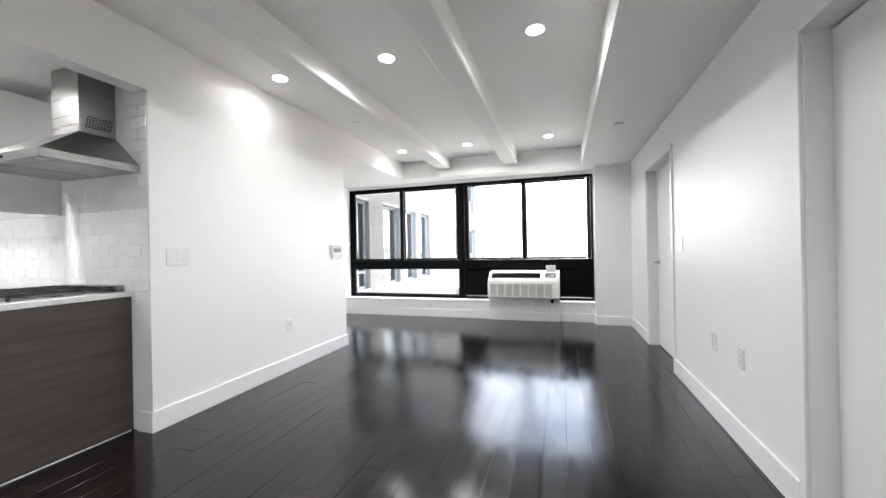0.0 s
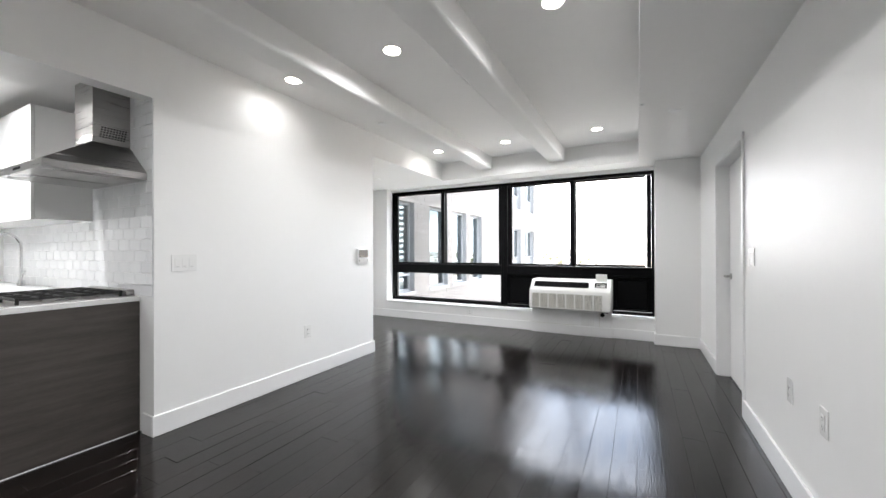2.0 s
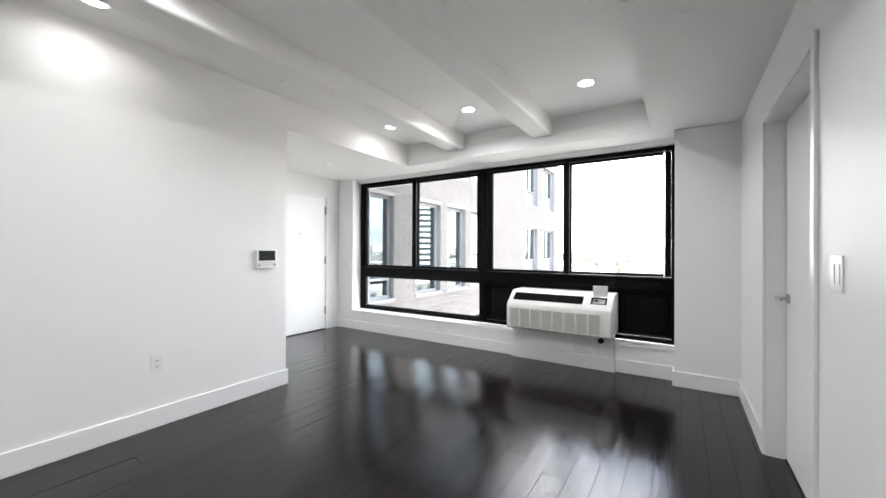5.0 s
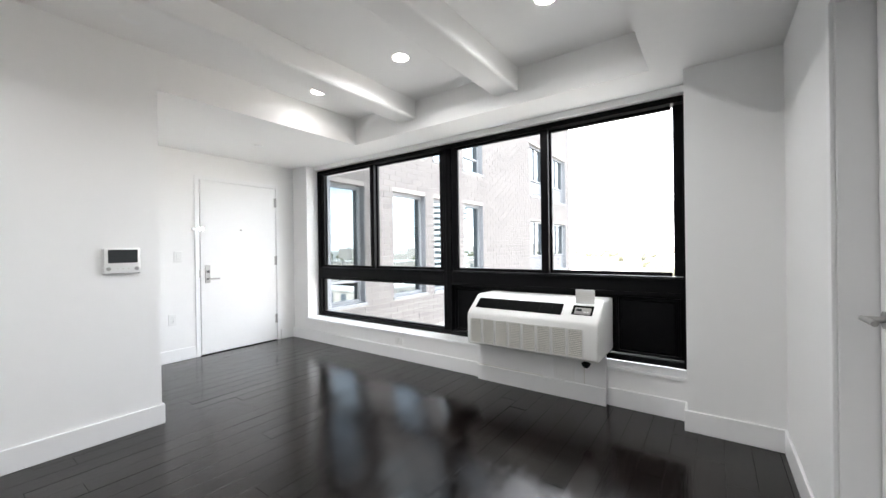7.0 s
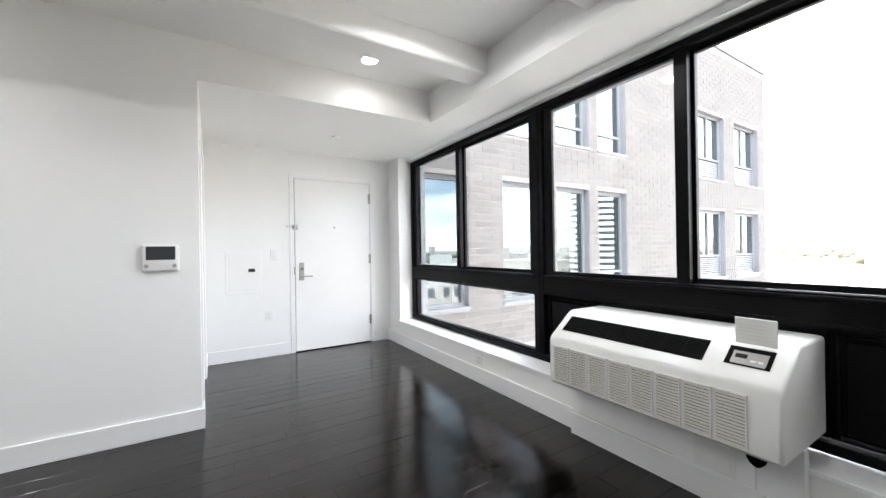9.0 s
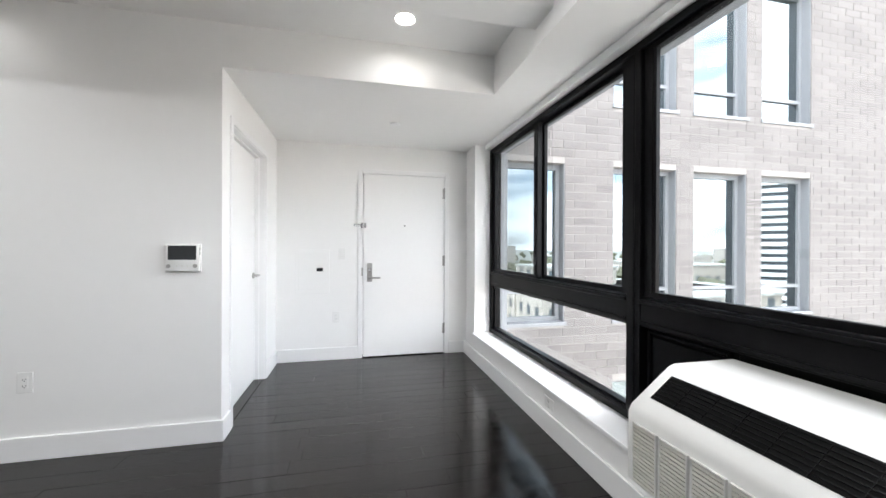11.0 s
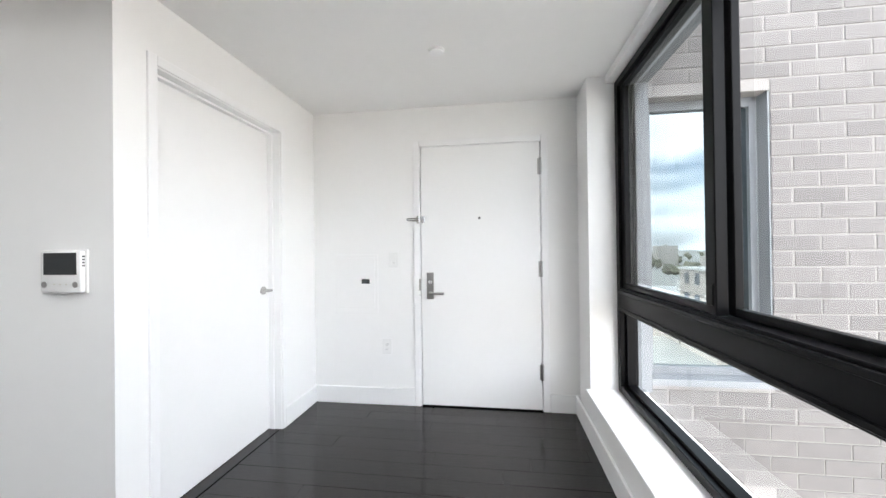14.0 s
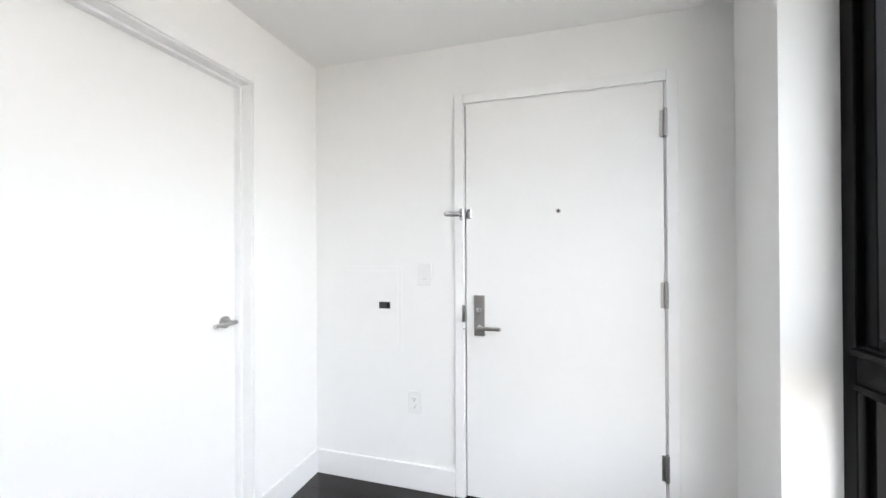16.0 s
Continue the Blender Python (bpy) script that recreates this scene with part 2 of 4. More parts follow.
structure("wall_partition", boxes((XL - 0.125, XL, YK, YH, 0, TOP), (XL - 0.125, XL, YB, YK, 2.22, TOP)), WALL,
          "smooth white painted partition wall with kitchen opening", "wall")
structure("wall_kitchen_north", boxes((-6.0, XL - 0.125, YK, YK + 0.12, 0, TOP)), WALL, "white wall behind the kitchen worktop", "wall")
structure("wall_kitchen_west", boxes((-6.12, -6.0, YB, YK + 0.12, 0, TOP)), WALL, "white kitchen end wall", "wall")
structure("wall_closet", boxes((XW, -3.70, YH - 0.13, YH, 0, TOP), (-2.755, XL - 0.125, YH - 0.13, YH, 0, TOP), (-3.70, -2.755, YH - 0.13, YH, 2.04, TOP)), WALL,
          "white wall round the closet door", "wall")
structure("wall_west", boxes((XW - 0.14, XW, YK + 0.12, 5.045, 0, TOP), (XW - 0.14, XW, 5.985, 6.6, 0, TOP), (XW - 0.14, XW, 5.045, 5.985, 2.035, TOP)), WALL,
          "white wall round the apartment entrance door", "wall")
structure("wall_north", boxes((XW, -3.872, 6.245, 6.6, 0, TOP), (-3.872, 0.445, YF, 6.6, 0, 0.272), (0.445, 1.25, 6.075, 6.6, 0, TOP), (-3.872, 0.445, 6.36, 6.6, 2.292, TOP)), WALL,
          "white window wall with low knee wall and side piers", "wall")
structure("wall_east", boxes((XR, XR + 0.13, YB, 1.06, 0, TOP), (XR, XR + 0.13, 2.06, 4.0, 0, TOP), (XR, XR + 0.13, 5.0, 6.075, 0, TOP),
                             (XR, XR + 0.13, 1.06, 2.06, 2.01, TOP), (XR, XR + 0.13, 4.0, 5.0, 2.01, TOP)), WALL,
          "smooth white painted wall with two white doors", "wall")
structure("wall_south", boxes((-6.12, 1.03, YB - 0.12, YB, 0, TOP)), WALL, "plain white wall closing the room", "wall")
# Unseen slabs added behind the closed doors to seal their gaps.
structure("wall_backing", boxes((XR + 0.13, XR + 0.2, YB, 6.6, 0, TOP), (XW - 0.3, XW - 0.14, 4.9, 6.1, 0, TOP)), WALL, "plain unseen slabs added to close off the backs of the doors", "wall")

TX1, TY1 = 0.262, 5.965
cb = boxes((-6.12, 1.25, YB - 0.12, 6.6, TRAY, TOP + 0.3))
for d in ((TX1, XR, YB, 6.075, SOF, TRAY), (XL, TX1, TY1, 6.36, SOF, TRAY), (XW, XL, YH, 6.36, SOF, TRAY), (TX1, 0.445, 6.075, 6.36, SOF, TRAY), (-6.0, XL - 0.125, YB, YK, SOF, TRAY)):
    box(cb, *d)
for bx0, bx1 in ((-1.93, -1.71), (-0.87, -0.65)):
    prof = bmesh.new()
    box(prof, bx0, bx1, YB, TY1 + 0.001, 2.445, TRAY + 0.05)
    low = [e for e in prof.edges if all(v.co.z < 2.5 for v in e.verts) and abs(e.verts[0].co.x - e.verts[1].co.x) < 0.01]
    bmesh.ops.bevel(prof, geom=low, offset=0.022, segments=4, profile=0.5, affect="EDGES")
    merge(cb, prof)
structure("ceiling", cb, CEIL, "white plaster ceiling with raised bays and beams", "ceiling")


# baseboards: square-topped boards, each run one piece of the setting
def baseboard(dims):
    structure("baseboard", box(bmesh.new(), *dims, bevel=0.004), TRIM, "tall white square-edged baseboard", "baseboard")


B = 0.016
for d in ((XL, XL + B, YK - B, YH + B, 0, BASE_H), (XL - 0.125, XL - 0.001, YK - B, YK - 0.001, 0, BASE_H), (-2.72, XL, YH + 0.001, YH + B, 0, BASE_H),
          (XW + 0.001, -3.73, YH + 0.001, YH + B, 0, BASE_H), (XW + 0.001, XW + B, YH + B, 5.0, 0, BASE_H), (XW + 0.001, XW + B, 6.03, 6.245, 0, BASE_H),
          (XW + B, -1.166, YF - B, YF - 0.001, 0, BASE_H), (-0.064, 0.445, YF - B, YF - 0.001, 0, BASE_H), (0.445 - B, XR - B, 6.075 - B, 6.074, 0, BASE_H),
          (0.445 - B, 0.444, 6.074, YF - B, 0, BASE_H),
          (XR - B, XR - 0.001, 5.049, 6.075, 0, BASE_H), (XR - B, XR - 0.001, 2.109, 3.951, 0, BASE_H), (XR - B, XR - 0.001, YB, 1.0, 0, BASE_H)):
    baseboard(d)
structure("window_sill", box(bmesh.new(), -3.872, 0.445, YF - 0.012, YWIN - 0.02, 0.272, 0.296, bevel=0.004), TRIM, "deep white painted window sill", "sill")


# ---- window wall ----
def window_wall():
    w = thing("window_1", "black aluminium window wall with sliding panes and lower panels", "window", (-1.7, YWIN, 0.29))
    M0, M1, E = -1.722, -1.622, 0.03      # faces of the central post, width of the right frame
    w["kind"] = "structure"
    ox, oy, oz = -1.7, YWIN, 0.29
    L, R, Bt, T = -3.870, 0.443, 0.297, 2.29

    def p(name, dims, mat=BLACK, bevel=0.003):
        x0, x1, y0, y1, z0, z1 = dims
        return part(name, box(bmesh.new(), x0 - ox, x1 - ox, y0 - oy, y1 - oy, z0 - oz, z1 - oz, bevel=bevel, segs=1), mat, w)

    def sheet(x0, x1, y, za, zb):
        bm = bmesh.new()
        bm.faces.new([bm.verts.new((x - ox, y - oy, z - oz)) for x, z in ((x0, za), (x1, za), (x1, zb), (x0, zb))])
        g = part("pane", bm, GLASS, w)
        g.visible_shadow = False
    f0, f1 = YWIN - 0.005, YWIN + 0.10
    p("window_frame", (L, L + 0.06, f0, f1, Bt, T))
    p("window_frame", (R - E, R, f0, f1, Bt, T))
    p("cover_strip", (R - 0.012, R, f0 - 0.012, f0, Bt + 0.01, T - 0.01))
    p("window_frame", (L + 0.06, R - E, f0, f1, T - 0.045, T))
    p("window_frame", (L + 0.06, R - E, f0, f1, Bt, Bt + 0.045))
    p("mullion", (M0, M1, f0 - 0.004, f1, Bt + 0.045, T - 0.045))
    p("mullion_rib", (M0 + 0.036, M1 - 0.036, f0 - 0.011, f0 - 0.004, Bt + 0.05, T - 0.05))
    for a, b in ((L + 0.06, M0), (M1, R - E)):
        p("transom", (a, b, f0, f1, 0.815, 0.965))
        p("transom_ledge", (a, b, f0 - 0.018, f0, 0.935, 0.955))
        p("transom_ledge", (a, b, f0 - 0.010, f0, 0.825, 0.845))
    # sliding sashes: left light of each bay runs on the inner track
    z0, z1 = 0.967, T - 0.047
    for a, m, b in ((L + 0.062, -2.785, M0 - 0.002), (M1 + 0.002, -0.605, R - E - 0.002)):
        for x0, x1, y in ((a, m + 0.02, YWIN + 0.012), (m - 0.02, b, YWIN + 0.052)):
            s = 0.056
            p("sash", (x0, x0 + s, y, y + 0.03, z0, z1))
            p("sash", (x1 - s - (0.012 if x1 < b else 0), x1, y - (0.012 if x1 < b else 0), y + 0.03, z0, z1))
            p("sash", (x0 + s, x1 - s - 0.012, y, y + 0.03, z0, z0 + 0.03))
            p("sash", (x0 + s, x1 - s - 0.012, y, y + 0.03, z1 - 0.025, z1))
            sheet(x0 + 0.02, x1 - 0.02, y + 0.016, z0 + 0.02, z1 - 0.02)
    # deep interlocking stiles either side of the central post
    p("interlock_stile", (M0 - 0.046, M0 - 0.003, YWIN - 0.001, YWIN + 0.05, z0 + 0.001, z1 - 0.001))
    p("interlock_stile", (M1 + 0.06, M1 + 0.078, YWIN + 0.014, YWIN + 0.04, z0 + 0.001, z1 - 0.001))
    # grey outer linings of the opening
    p("outer_jamb", (L + 0.001, L + 0.022, YWIN + 0.101, 6.615, Bt, T), FRAMEGREY)
    p("outer_head", (L + 0.023, R, YWIN + 0.101, 6.615, T - 0.02, T - 0.001), FRAMEGREY)
    # insect screen outside the first sliding light
    bm = bmesh.new()
    bm.faces.new([bm.verts.new((x - ox, YWIN + 0.088 - oy, z - oz)) for x, z in ((L + 0.09, z0 + 0.03), (-2.825, z0 + 0.03), (-2.825, z1 - 0.03), (L + 0.09, z1 - 0.03))])
    part("insect_screen", bm, SCREENMESH, w).visible_shadow = False
    for d in ((L + 0.062, L + 0.09, YWIN + 0.083, YWIN + 0.094, z0, z1), (-2.825, -2.79, YWIN + 0.083, YWIN + 0.094, z0, z1)):
        p("screen_frame", d)
    # lower left fixed pane
    for d in ((L + 0.06, L + 0.085, f0 + 0.03, f1 - 0.02, Bt + 0.045, 0.815), (M0 - 0.022, M0, f0 + 0.03, f1 - 0.02, Bt + 0.05, 0.815),
              (L + 0.085, M0 - 0.022, f0 + 0.03, f1 - 0.02, Bt + 0.045, Bt + 0.062), (L + 0.085, M0 - 0.022, f0 + 0.03, f1 - 0.02, 0.80, 0.815)):
        p("glazing_bead", d)
    sheet(L + 0.08, M0 - 0.015, YWIN + 0.057, Bt + 0.06, 0.805)
    # lower right solid panels either side of the air conditioner
    for a, b in ((M1, -1.145), (-0.065, R - E)):
        p("panel_back", (a, b, YWIN + 0.04, YWIN + 0.09, Bt + 0.05, 0.815))
        p("panel", (a + 0.05, b - 0.05, YWIN + 0.025, YWIN + 0.045, Bt + 0.085, 0.775), BLACK, 0.008)
        for u0, u1, w0, w1 in ((a + 0.02, a + 0.036, Bt + 0.06, 0.80), (b - 0.036, b - 0.02, Bt + 0.06, 0.80), (a + 0.036, b - 0.036, Bt + 0.06, Bt + 0.076), (a + 0.036, b - 0.036, 0.784, 0.80)):
            p("panel_moulding", (u0, u1, YWIN + 0.018, YWIN + 0.041, w0, w1), BLACK, 0.005)
    p("panel_back", (-1.145, -0.065, YWIN + 0.04, YWIN + 0.09, Bt + 0.05, 0.815))
    # screen frame handle and lock on the meeting stiles
    p("latch", (-2.80, -2.78, YWIN - 0.004, YWIN + 0.012, 1.0, 1.08))
    return w


window_wall()


# ---- air conditioner ----
def air_conditioner():
    x0, x1 = -1.15, -0.068
    cx, by, bz = (x0 + x1) / 2, 6.17, 0.375
    a = thing("air_conditioner", "off-white packaged terminal air conditioner with open control lid", "air conditioner", (cx, by, bz))

    def loc(d):
        return (d[0] - cx, d[1] - cx, d[2] - by, d[3] - by, d[4] - bz, d[5] - bz)
    # the casing: a profile with a sloped upper front, unpierced; the outlet, the controls and the intakes are separate
    # parts laid on it
    prof = [(6.42, 0.375), (5.965, 0.375), (5.95, 0.39), (5.952, 0.63), (5.966, 0.655), (6.125, 0.778), (6.15, 0.787), (6.42, 0.787)]
    bm = extrude_x(bmesh.new(), [(y - by, z - bz) for y, z in prof], x0 - cx, x1 - cx)
    side = [e for e in bm.edges if abs(e.verts[0].co.x - e.verts[1].co.x) < 1e-5 and min(v.co.y for v in e.verts) < 0.24]
    bmesh.ops.bevel(bm, geom=side, offset=0.016, segments=3, profile=0.5, affect="EDGES")
    part("casing", bm, ACWHITE, a, smooth=True)
    sl = math.atan2(0.778 - 0.655, 6.125 - 5.966)

    def sloped(name, u0, u1, xa, xb, lift0, lift1, mat):
        """A slab on the sloped face, from u0 to u1 metres up the slope."""
        b = box(bmesh.new(), xa - cx, xb - cx, u0, u1, lift0, lift1)
        bmesh.ops.transform(b, matrix=Matrix.Translation((0, 5.966 - by, 0.655 - bz)) @ Matrix.Rotation(sl, 4, "X"), verts=b.verts[:])
        return part(name, b, mat, a)
    # dark slabs on the slope stand in for shade inside outlet and control well
    sloped("outlet_slot", 0.05, 0.165, -1.095, -0.35, 0.001, 0.003, DARK)
    for i in range(7):
        sloped("outlet_vane", 0.062 + i * 0.0155, 0.065 + i * 0.0155, -1.09, -0.355, 0.003, 0.006, BLACK)
    for i in range(7):
        sloped("outlet_rib", 0.052, 0.163, -1.0 + i * 0.094, -0.998 + i * 0.094, 0.003, 0.0055, BLACK)
    sloped("control_well", 0.065, 0.16, -0.275, -0.125, 0.001, 0.003, DARK)
    sloped("control_panel", 0.07, 0.135, -0.255, -0.14, 0.003, 0.006, SATIN)
    sloped("display", 0.10, 0.12, -0.245, -0.205, 0.006, 0.008, SCREEN)
    sloped("button", 0.085, 0.095, -0.19, -0.17, 0.006, 0.009, PLATE)
    sloped("button", 0.085, 0.095, -0.165, -0.15, 0.006, 0.009, PLATE)
    # open lid standing up behind the control well
    lid = part("control_lid", box(bmesh.new(), -0.265 - cx, -0.125 - cx, 6.10 - by, 6.107 - by, 0.768 - bz, 0.875 - bz, bevel=0.003), ACWHITE, a)
    for i in range(5):
        part("lid_print", box(bmesh.new(), -0.25 - cx, -0.14 - cx - 0.01 * (i % 3), 6.0988 - by, 6.0998 - by, 0.79 - bz + i * 0.014, 0.794 - bz + i * 0.014), ACGRILLE, lid)
    # eight intake grilles of fine slats
    pitch = 0.1185
    for i in range(8):
        gx = -1.105 + i * pitch
        # dark sheet painted for the shade behind the slats
        g = part("intake_grille", box(bmesh.new(), gx - cx, gx + 0.098 - cx, 5.948 - by, 5.9496 - by, 0.40 - bz, 0.60 - bz), DARK, a)
        sm = bmesh.new()
        for k in range(15):
            z = 0.402 + k * 0.0133
            box(sm, gx - cx, gx + 0.098 - cx, 5.9425 - by, 5.9485 - by, z - bz, z + 0.0092 - bz)
        part("slats", sm, ACGRILLE, g)
        ob = bmesh.new()
        for e0, e1, h0, h1 in ((gx - 0.004, gx, 0.396, 0.604), (gx + 0.098, gx + 0.102, 0.396, 0.604), (gx, gx + 0.098, 0.396, 0.4), (gx, gx + 0.098, 0.6, 0.604)):
            box(ob, e0 - cx, e1 - cx, 5.9415 - by, 5.9495 - by, h0 - bz, h1 - bz)
        part("grille_rim", ob, ACWHITE, g)
    kb = rod(bmesh.new(), (-0.18 - cx, 6.05 - by, 0.374 - bz), (-0.18 - cx, 6.05 - by, 0.335 - bz), 0.018, 18)
    rod(kb, (-0.18 - cx, 6.05 - by, 0.336 - bz), (-0.18 - cx, 6.05 - by, 0.318 - bz), 0.034, 22, 0.026)
    rod(kb, (-0.18 - cx, 6.05 - by, 0.318 - bz), (-0.18 - cx, 6.05 - by, 0.303 - bz), 0.026, 22, 0.012)
    part("levelling_foot", kb, DARK, a, "black rubber levelling foot", True)
    part("foot_stem", rod(bmesh.new(), (-0.11 - cx, 6.05 - by, 0.362 - bz), (-0.18 - cx, 6.05 - by, 0.362 - bz), 0.009), DARK, a)
    return a


air_conditioner()


def ac_plinth():
    p = thing("plinth_box", "white boxed-in base below the air conditioner", "plinth", (-0.622, 6.2, 0))
    part("body", box(bmesh.new(), -0.55, 0.55, -0.022, 0.024, 0, 0.372, bevel=0.003), TRIM, p)
    part("skirting", box(bmesh.new(), -0.553, 0.553, -0.038, -0.0225, 0, BASE_H, bevel=0.004), TRIM, p)
    hatch = part("access_panel", box(bmesh.new(), 0.155, 0.325, -0.027, -0.0225, 0.145, 0.33, bevel=0.002), PLATE, p, "pale grey plastic access hatch")
    part("panel_door", box(bmesh.new(), 0.178, 0.302, -0.031, -0.0272, 0.168, 0.307, bevel=0.002), PLATE, hatch)
    part("seam_strip", box(bmesh.new(), 0.392, 0.397, -0.0245, -0.0222, 0.14, 0.37), ACGRILLE, p)
    part("caulk_line", box(bmesh.new(), -0.55, 0.06, -0.0265, -0.0222, BASE_H + 0.001, BASE_H + 0.006), ACGRILLE, p, "thin grey caulk line")


ac_plinth()


# ---- doors ----
def lever(parent, base, out, along, mat=SATIN):
    """A round rose, a neck and a straight lever. out: away from the door; along: the way the lever points."""
    b, o, al = Vector(base), Vector(out), Vector(along)
    h = part("door_handle", rod(bmesh.new(), b, b + o * 0.009, 0.027, 28), mat, parent, "brushed metal lever handle", True)
    part("neck", rod(bmesh.new(), b + o * 0.009, b + o * 0.05, 0.010), mat, h, smooth=True)
    part("lever", rod(bmesh.new(), b + o * 0.05 - al * 0.02, b + o * 0.05 + al * 0.095, 0.0085), mat, h, smooth=True)
    return h


def frame_trim(d, axis, a0, a1, face, out, width, proud, top=2.04):
    """Casing round an opening from a0 to a1 along axis, on a wall at face whose room side is out (+1 or -1)."""
    lo, hi = (face, face + out * proud) if out > 0 else (face + out * proud, face)
    for u0, u1, z0, z1 in ((a0 - width, a0, 0, top + width), (a1, a1 + width, 0, top + width), (a0, a1, top, top + width)):
        dims = (lo, hi, u0, u1, z0, z1) if axis == "y" else (u0, u1, lo, hi, z0, z1)
        part("casing", box(bmesh.new(), *dims, bevel=0.003), TRIM, d)


def lining(d, axis, a0, a1, lo, hi, thick=0.012, top=2.04):
    for u0, u1, z0, z1 in ((a0, a0 + thick, 0, top), (a1 - thick, a1, 0, top), (a0 + thick, a1 - thick, top - thick, top)):
        dims = (lo, hi, u0, u1, z0, z1) if axis == "y" else (u0, u1, lo, hi, z0, z1)
        part("door_jamb", box(bmesh.new(), *dims, bevel=0.002), TRIM, d)


def entrance_door():
    d = thing("door_1", "flush white apartment entrance door with steel lockset, closed", "door")
    d["kind"] = "structure"
    x = XW
    lining(d, "y", 5.045, 5.985, x - 0.13, x - 0.002, 0.01, 2.035)
    frame_trim(d, "y", 5.05, 5.98, x, 1, 0.048, 0.012, 2.03)
    leaf = part("door_leaf", box(bmesh.new(), x - 0.045, x + 0.002, 5.061, 5.972, 0.012, 2.024, bevel=0.002), DOOR, d)
    for z0, z1 in ((1.78, 1.90), (1.01, 1.125), (0.235, 0.35)):
        h = part("hinge", rod(bmesh.new(), (x + 0.012, 5.976, z0), (x + 0.012, 5.976, z1), 0.0085, 14), SATIN, d, smooth=True)
        part("hinge_leaf", box(bmesh.new(), x + 0.0025, x + 0.005, 5.955, 5.976, z0, z1), SATIN, h)
        part("finial", rod(bmesh.new(), (x + 0.012, 5.976, z1), (x + 0.012, 5.976, z1 + 0.006), 0.006), SATIN, h)
    pl = part("lock_plate", box(bmesh.new(), x + 0.0022, x + 0.012, 5.103, 5.158, 0.838, 1.045, bevel=0.003), SATIN, d, "brushed steel escutcheon plate")
    part("cylinder", rod(bmesh.new(), (x + 0.012, 5.131, 0.97), (x + 0.022, 5.131, 0.97), 0.015, 24), CHROME, pl, smooth=True)
    part("thumbturn", box(bmesh.new(), x + 0.022, x + 0.034, 5.127, 5.135, 0.955, 0.985, bevel=0.002), CHROME, pl)
    part("neck", rod(bmesh.new(), (x + 0.012, 5.131, 0.885), (x + 0.055, 5.131, 0.885), 0.011), SATIN, pl, smooth=True)
    part("lever", box(bmesh.new(), x + 0.045, x + 0.062, 5.125, 5.245, 0.876, 0.895, bevel=0.006), SATIN, pl)
    part("strike_plate", box(bmesh.new(), x + 0.0125, x + 0.0145, 5.042, 5.056, 0.905, 0.995), SATIN, d)
    part("latch_screw", rod(bmesh.new(), (x + 0.012, 5.05, 0.87), (x + 0.014, 5.05, 0.87), 0.004), SATIN, d)
    # swing-bar door guard
    g = part("door_guard", box(bmesh.new(), x + 0.0125, x + 0.024, 5.032, 5.052, 1.43, 1.49, bevel=0.003), CHROME, d, "polished swing-bar door guard")
    part("guard_plate", box(bmesh.new(), x + 0.0022, x + 0.016, 5.066, 5.092, 1.435, 1.485, bevel=0.003), CHROME, g)
    part("ball_stud", rod(bmesh.new(), (x + 0.016, 5.079, 1.46), (x + 0.04, 5.079, 1.46), 0.008), CHROME, g, smooth=True)
    bar = [(x + 0.032, 5.045, 1.452), (x + 0.045, 4.965, 1.452), (x + 0.047, 4.958, 1.46), (x + 0.045, 4.965, 1.468), (x + 0.032, 5.045, 1.468)]
    part("guard_bar", pipe(bmesh.new(), [Vector(q) for q in bar], 0.004), CHROME, g, smooth=True)
    pe = part("peephole", rod(bmesh.new(), (x + 0.0022, 5.517, 1.462), (x + 0.007, 5.517, 1.462), 0.011, 20), SATIN, d, smooth=True)
    part("lens", rod(bmesh.new(), (x + 0.007, 5.517, 1.462), (x + 0.008, 5.517, 1.462), 0.006), SCREEN, pe)
    part("threshold", box(bmesh.new(), x - 0.12, x + 0.004, 5.056, 5.975, 0.0005, 0.009, bevel=0.002), BLACK, d)
    return leaf


entrance_door()


def closet_door():
    d = thing("door_2", "flush white interior closet door with round-rose lever, closed", "door")
    d["kind"] = "structure"
    lining(d, "x", -3.70 - 0.012, -2.755 + 0.012, YH - 0.13, YH - 0.002, 0.014, 2.052)
    frame_trim(d, "x", -3.703, -2.752, YH, 1, 0.045, 0.013, 2.043)
    part("door_leaf", box(bmesh.new(), -3.694, -2.763, YH - 0.125, YH - 0.085, 0.008, 2.03, bevel=0.002), DOOR, d)
    for u0, u1, z0, z1 in ((-3.698, -3.686, 0, 2.038), (-2.771, -2.759, 0, 2.038), (-3.686, -2.771, 2.026, 2.038)):
        part("door_stop", box(bmesh.new(), u0, u1, YH - 0.084, YH - 0.05, z0, z1, bevel=0.002), TRIM, d)
    lever(d, (-3.63, YH - 0.085, 0.96), (0, 1, 0), (1, 0, 0))
    part("threshold", box(bmesh.new(), -3.686, -2.771, YH - 0.122, YH - 0.012, 0.0005, 0.005, bevel=0.002), SADDLE, d, "dark wooden saddle board")


closet_door()


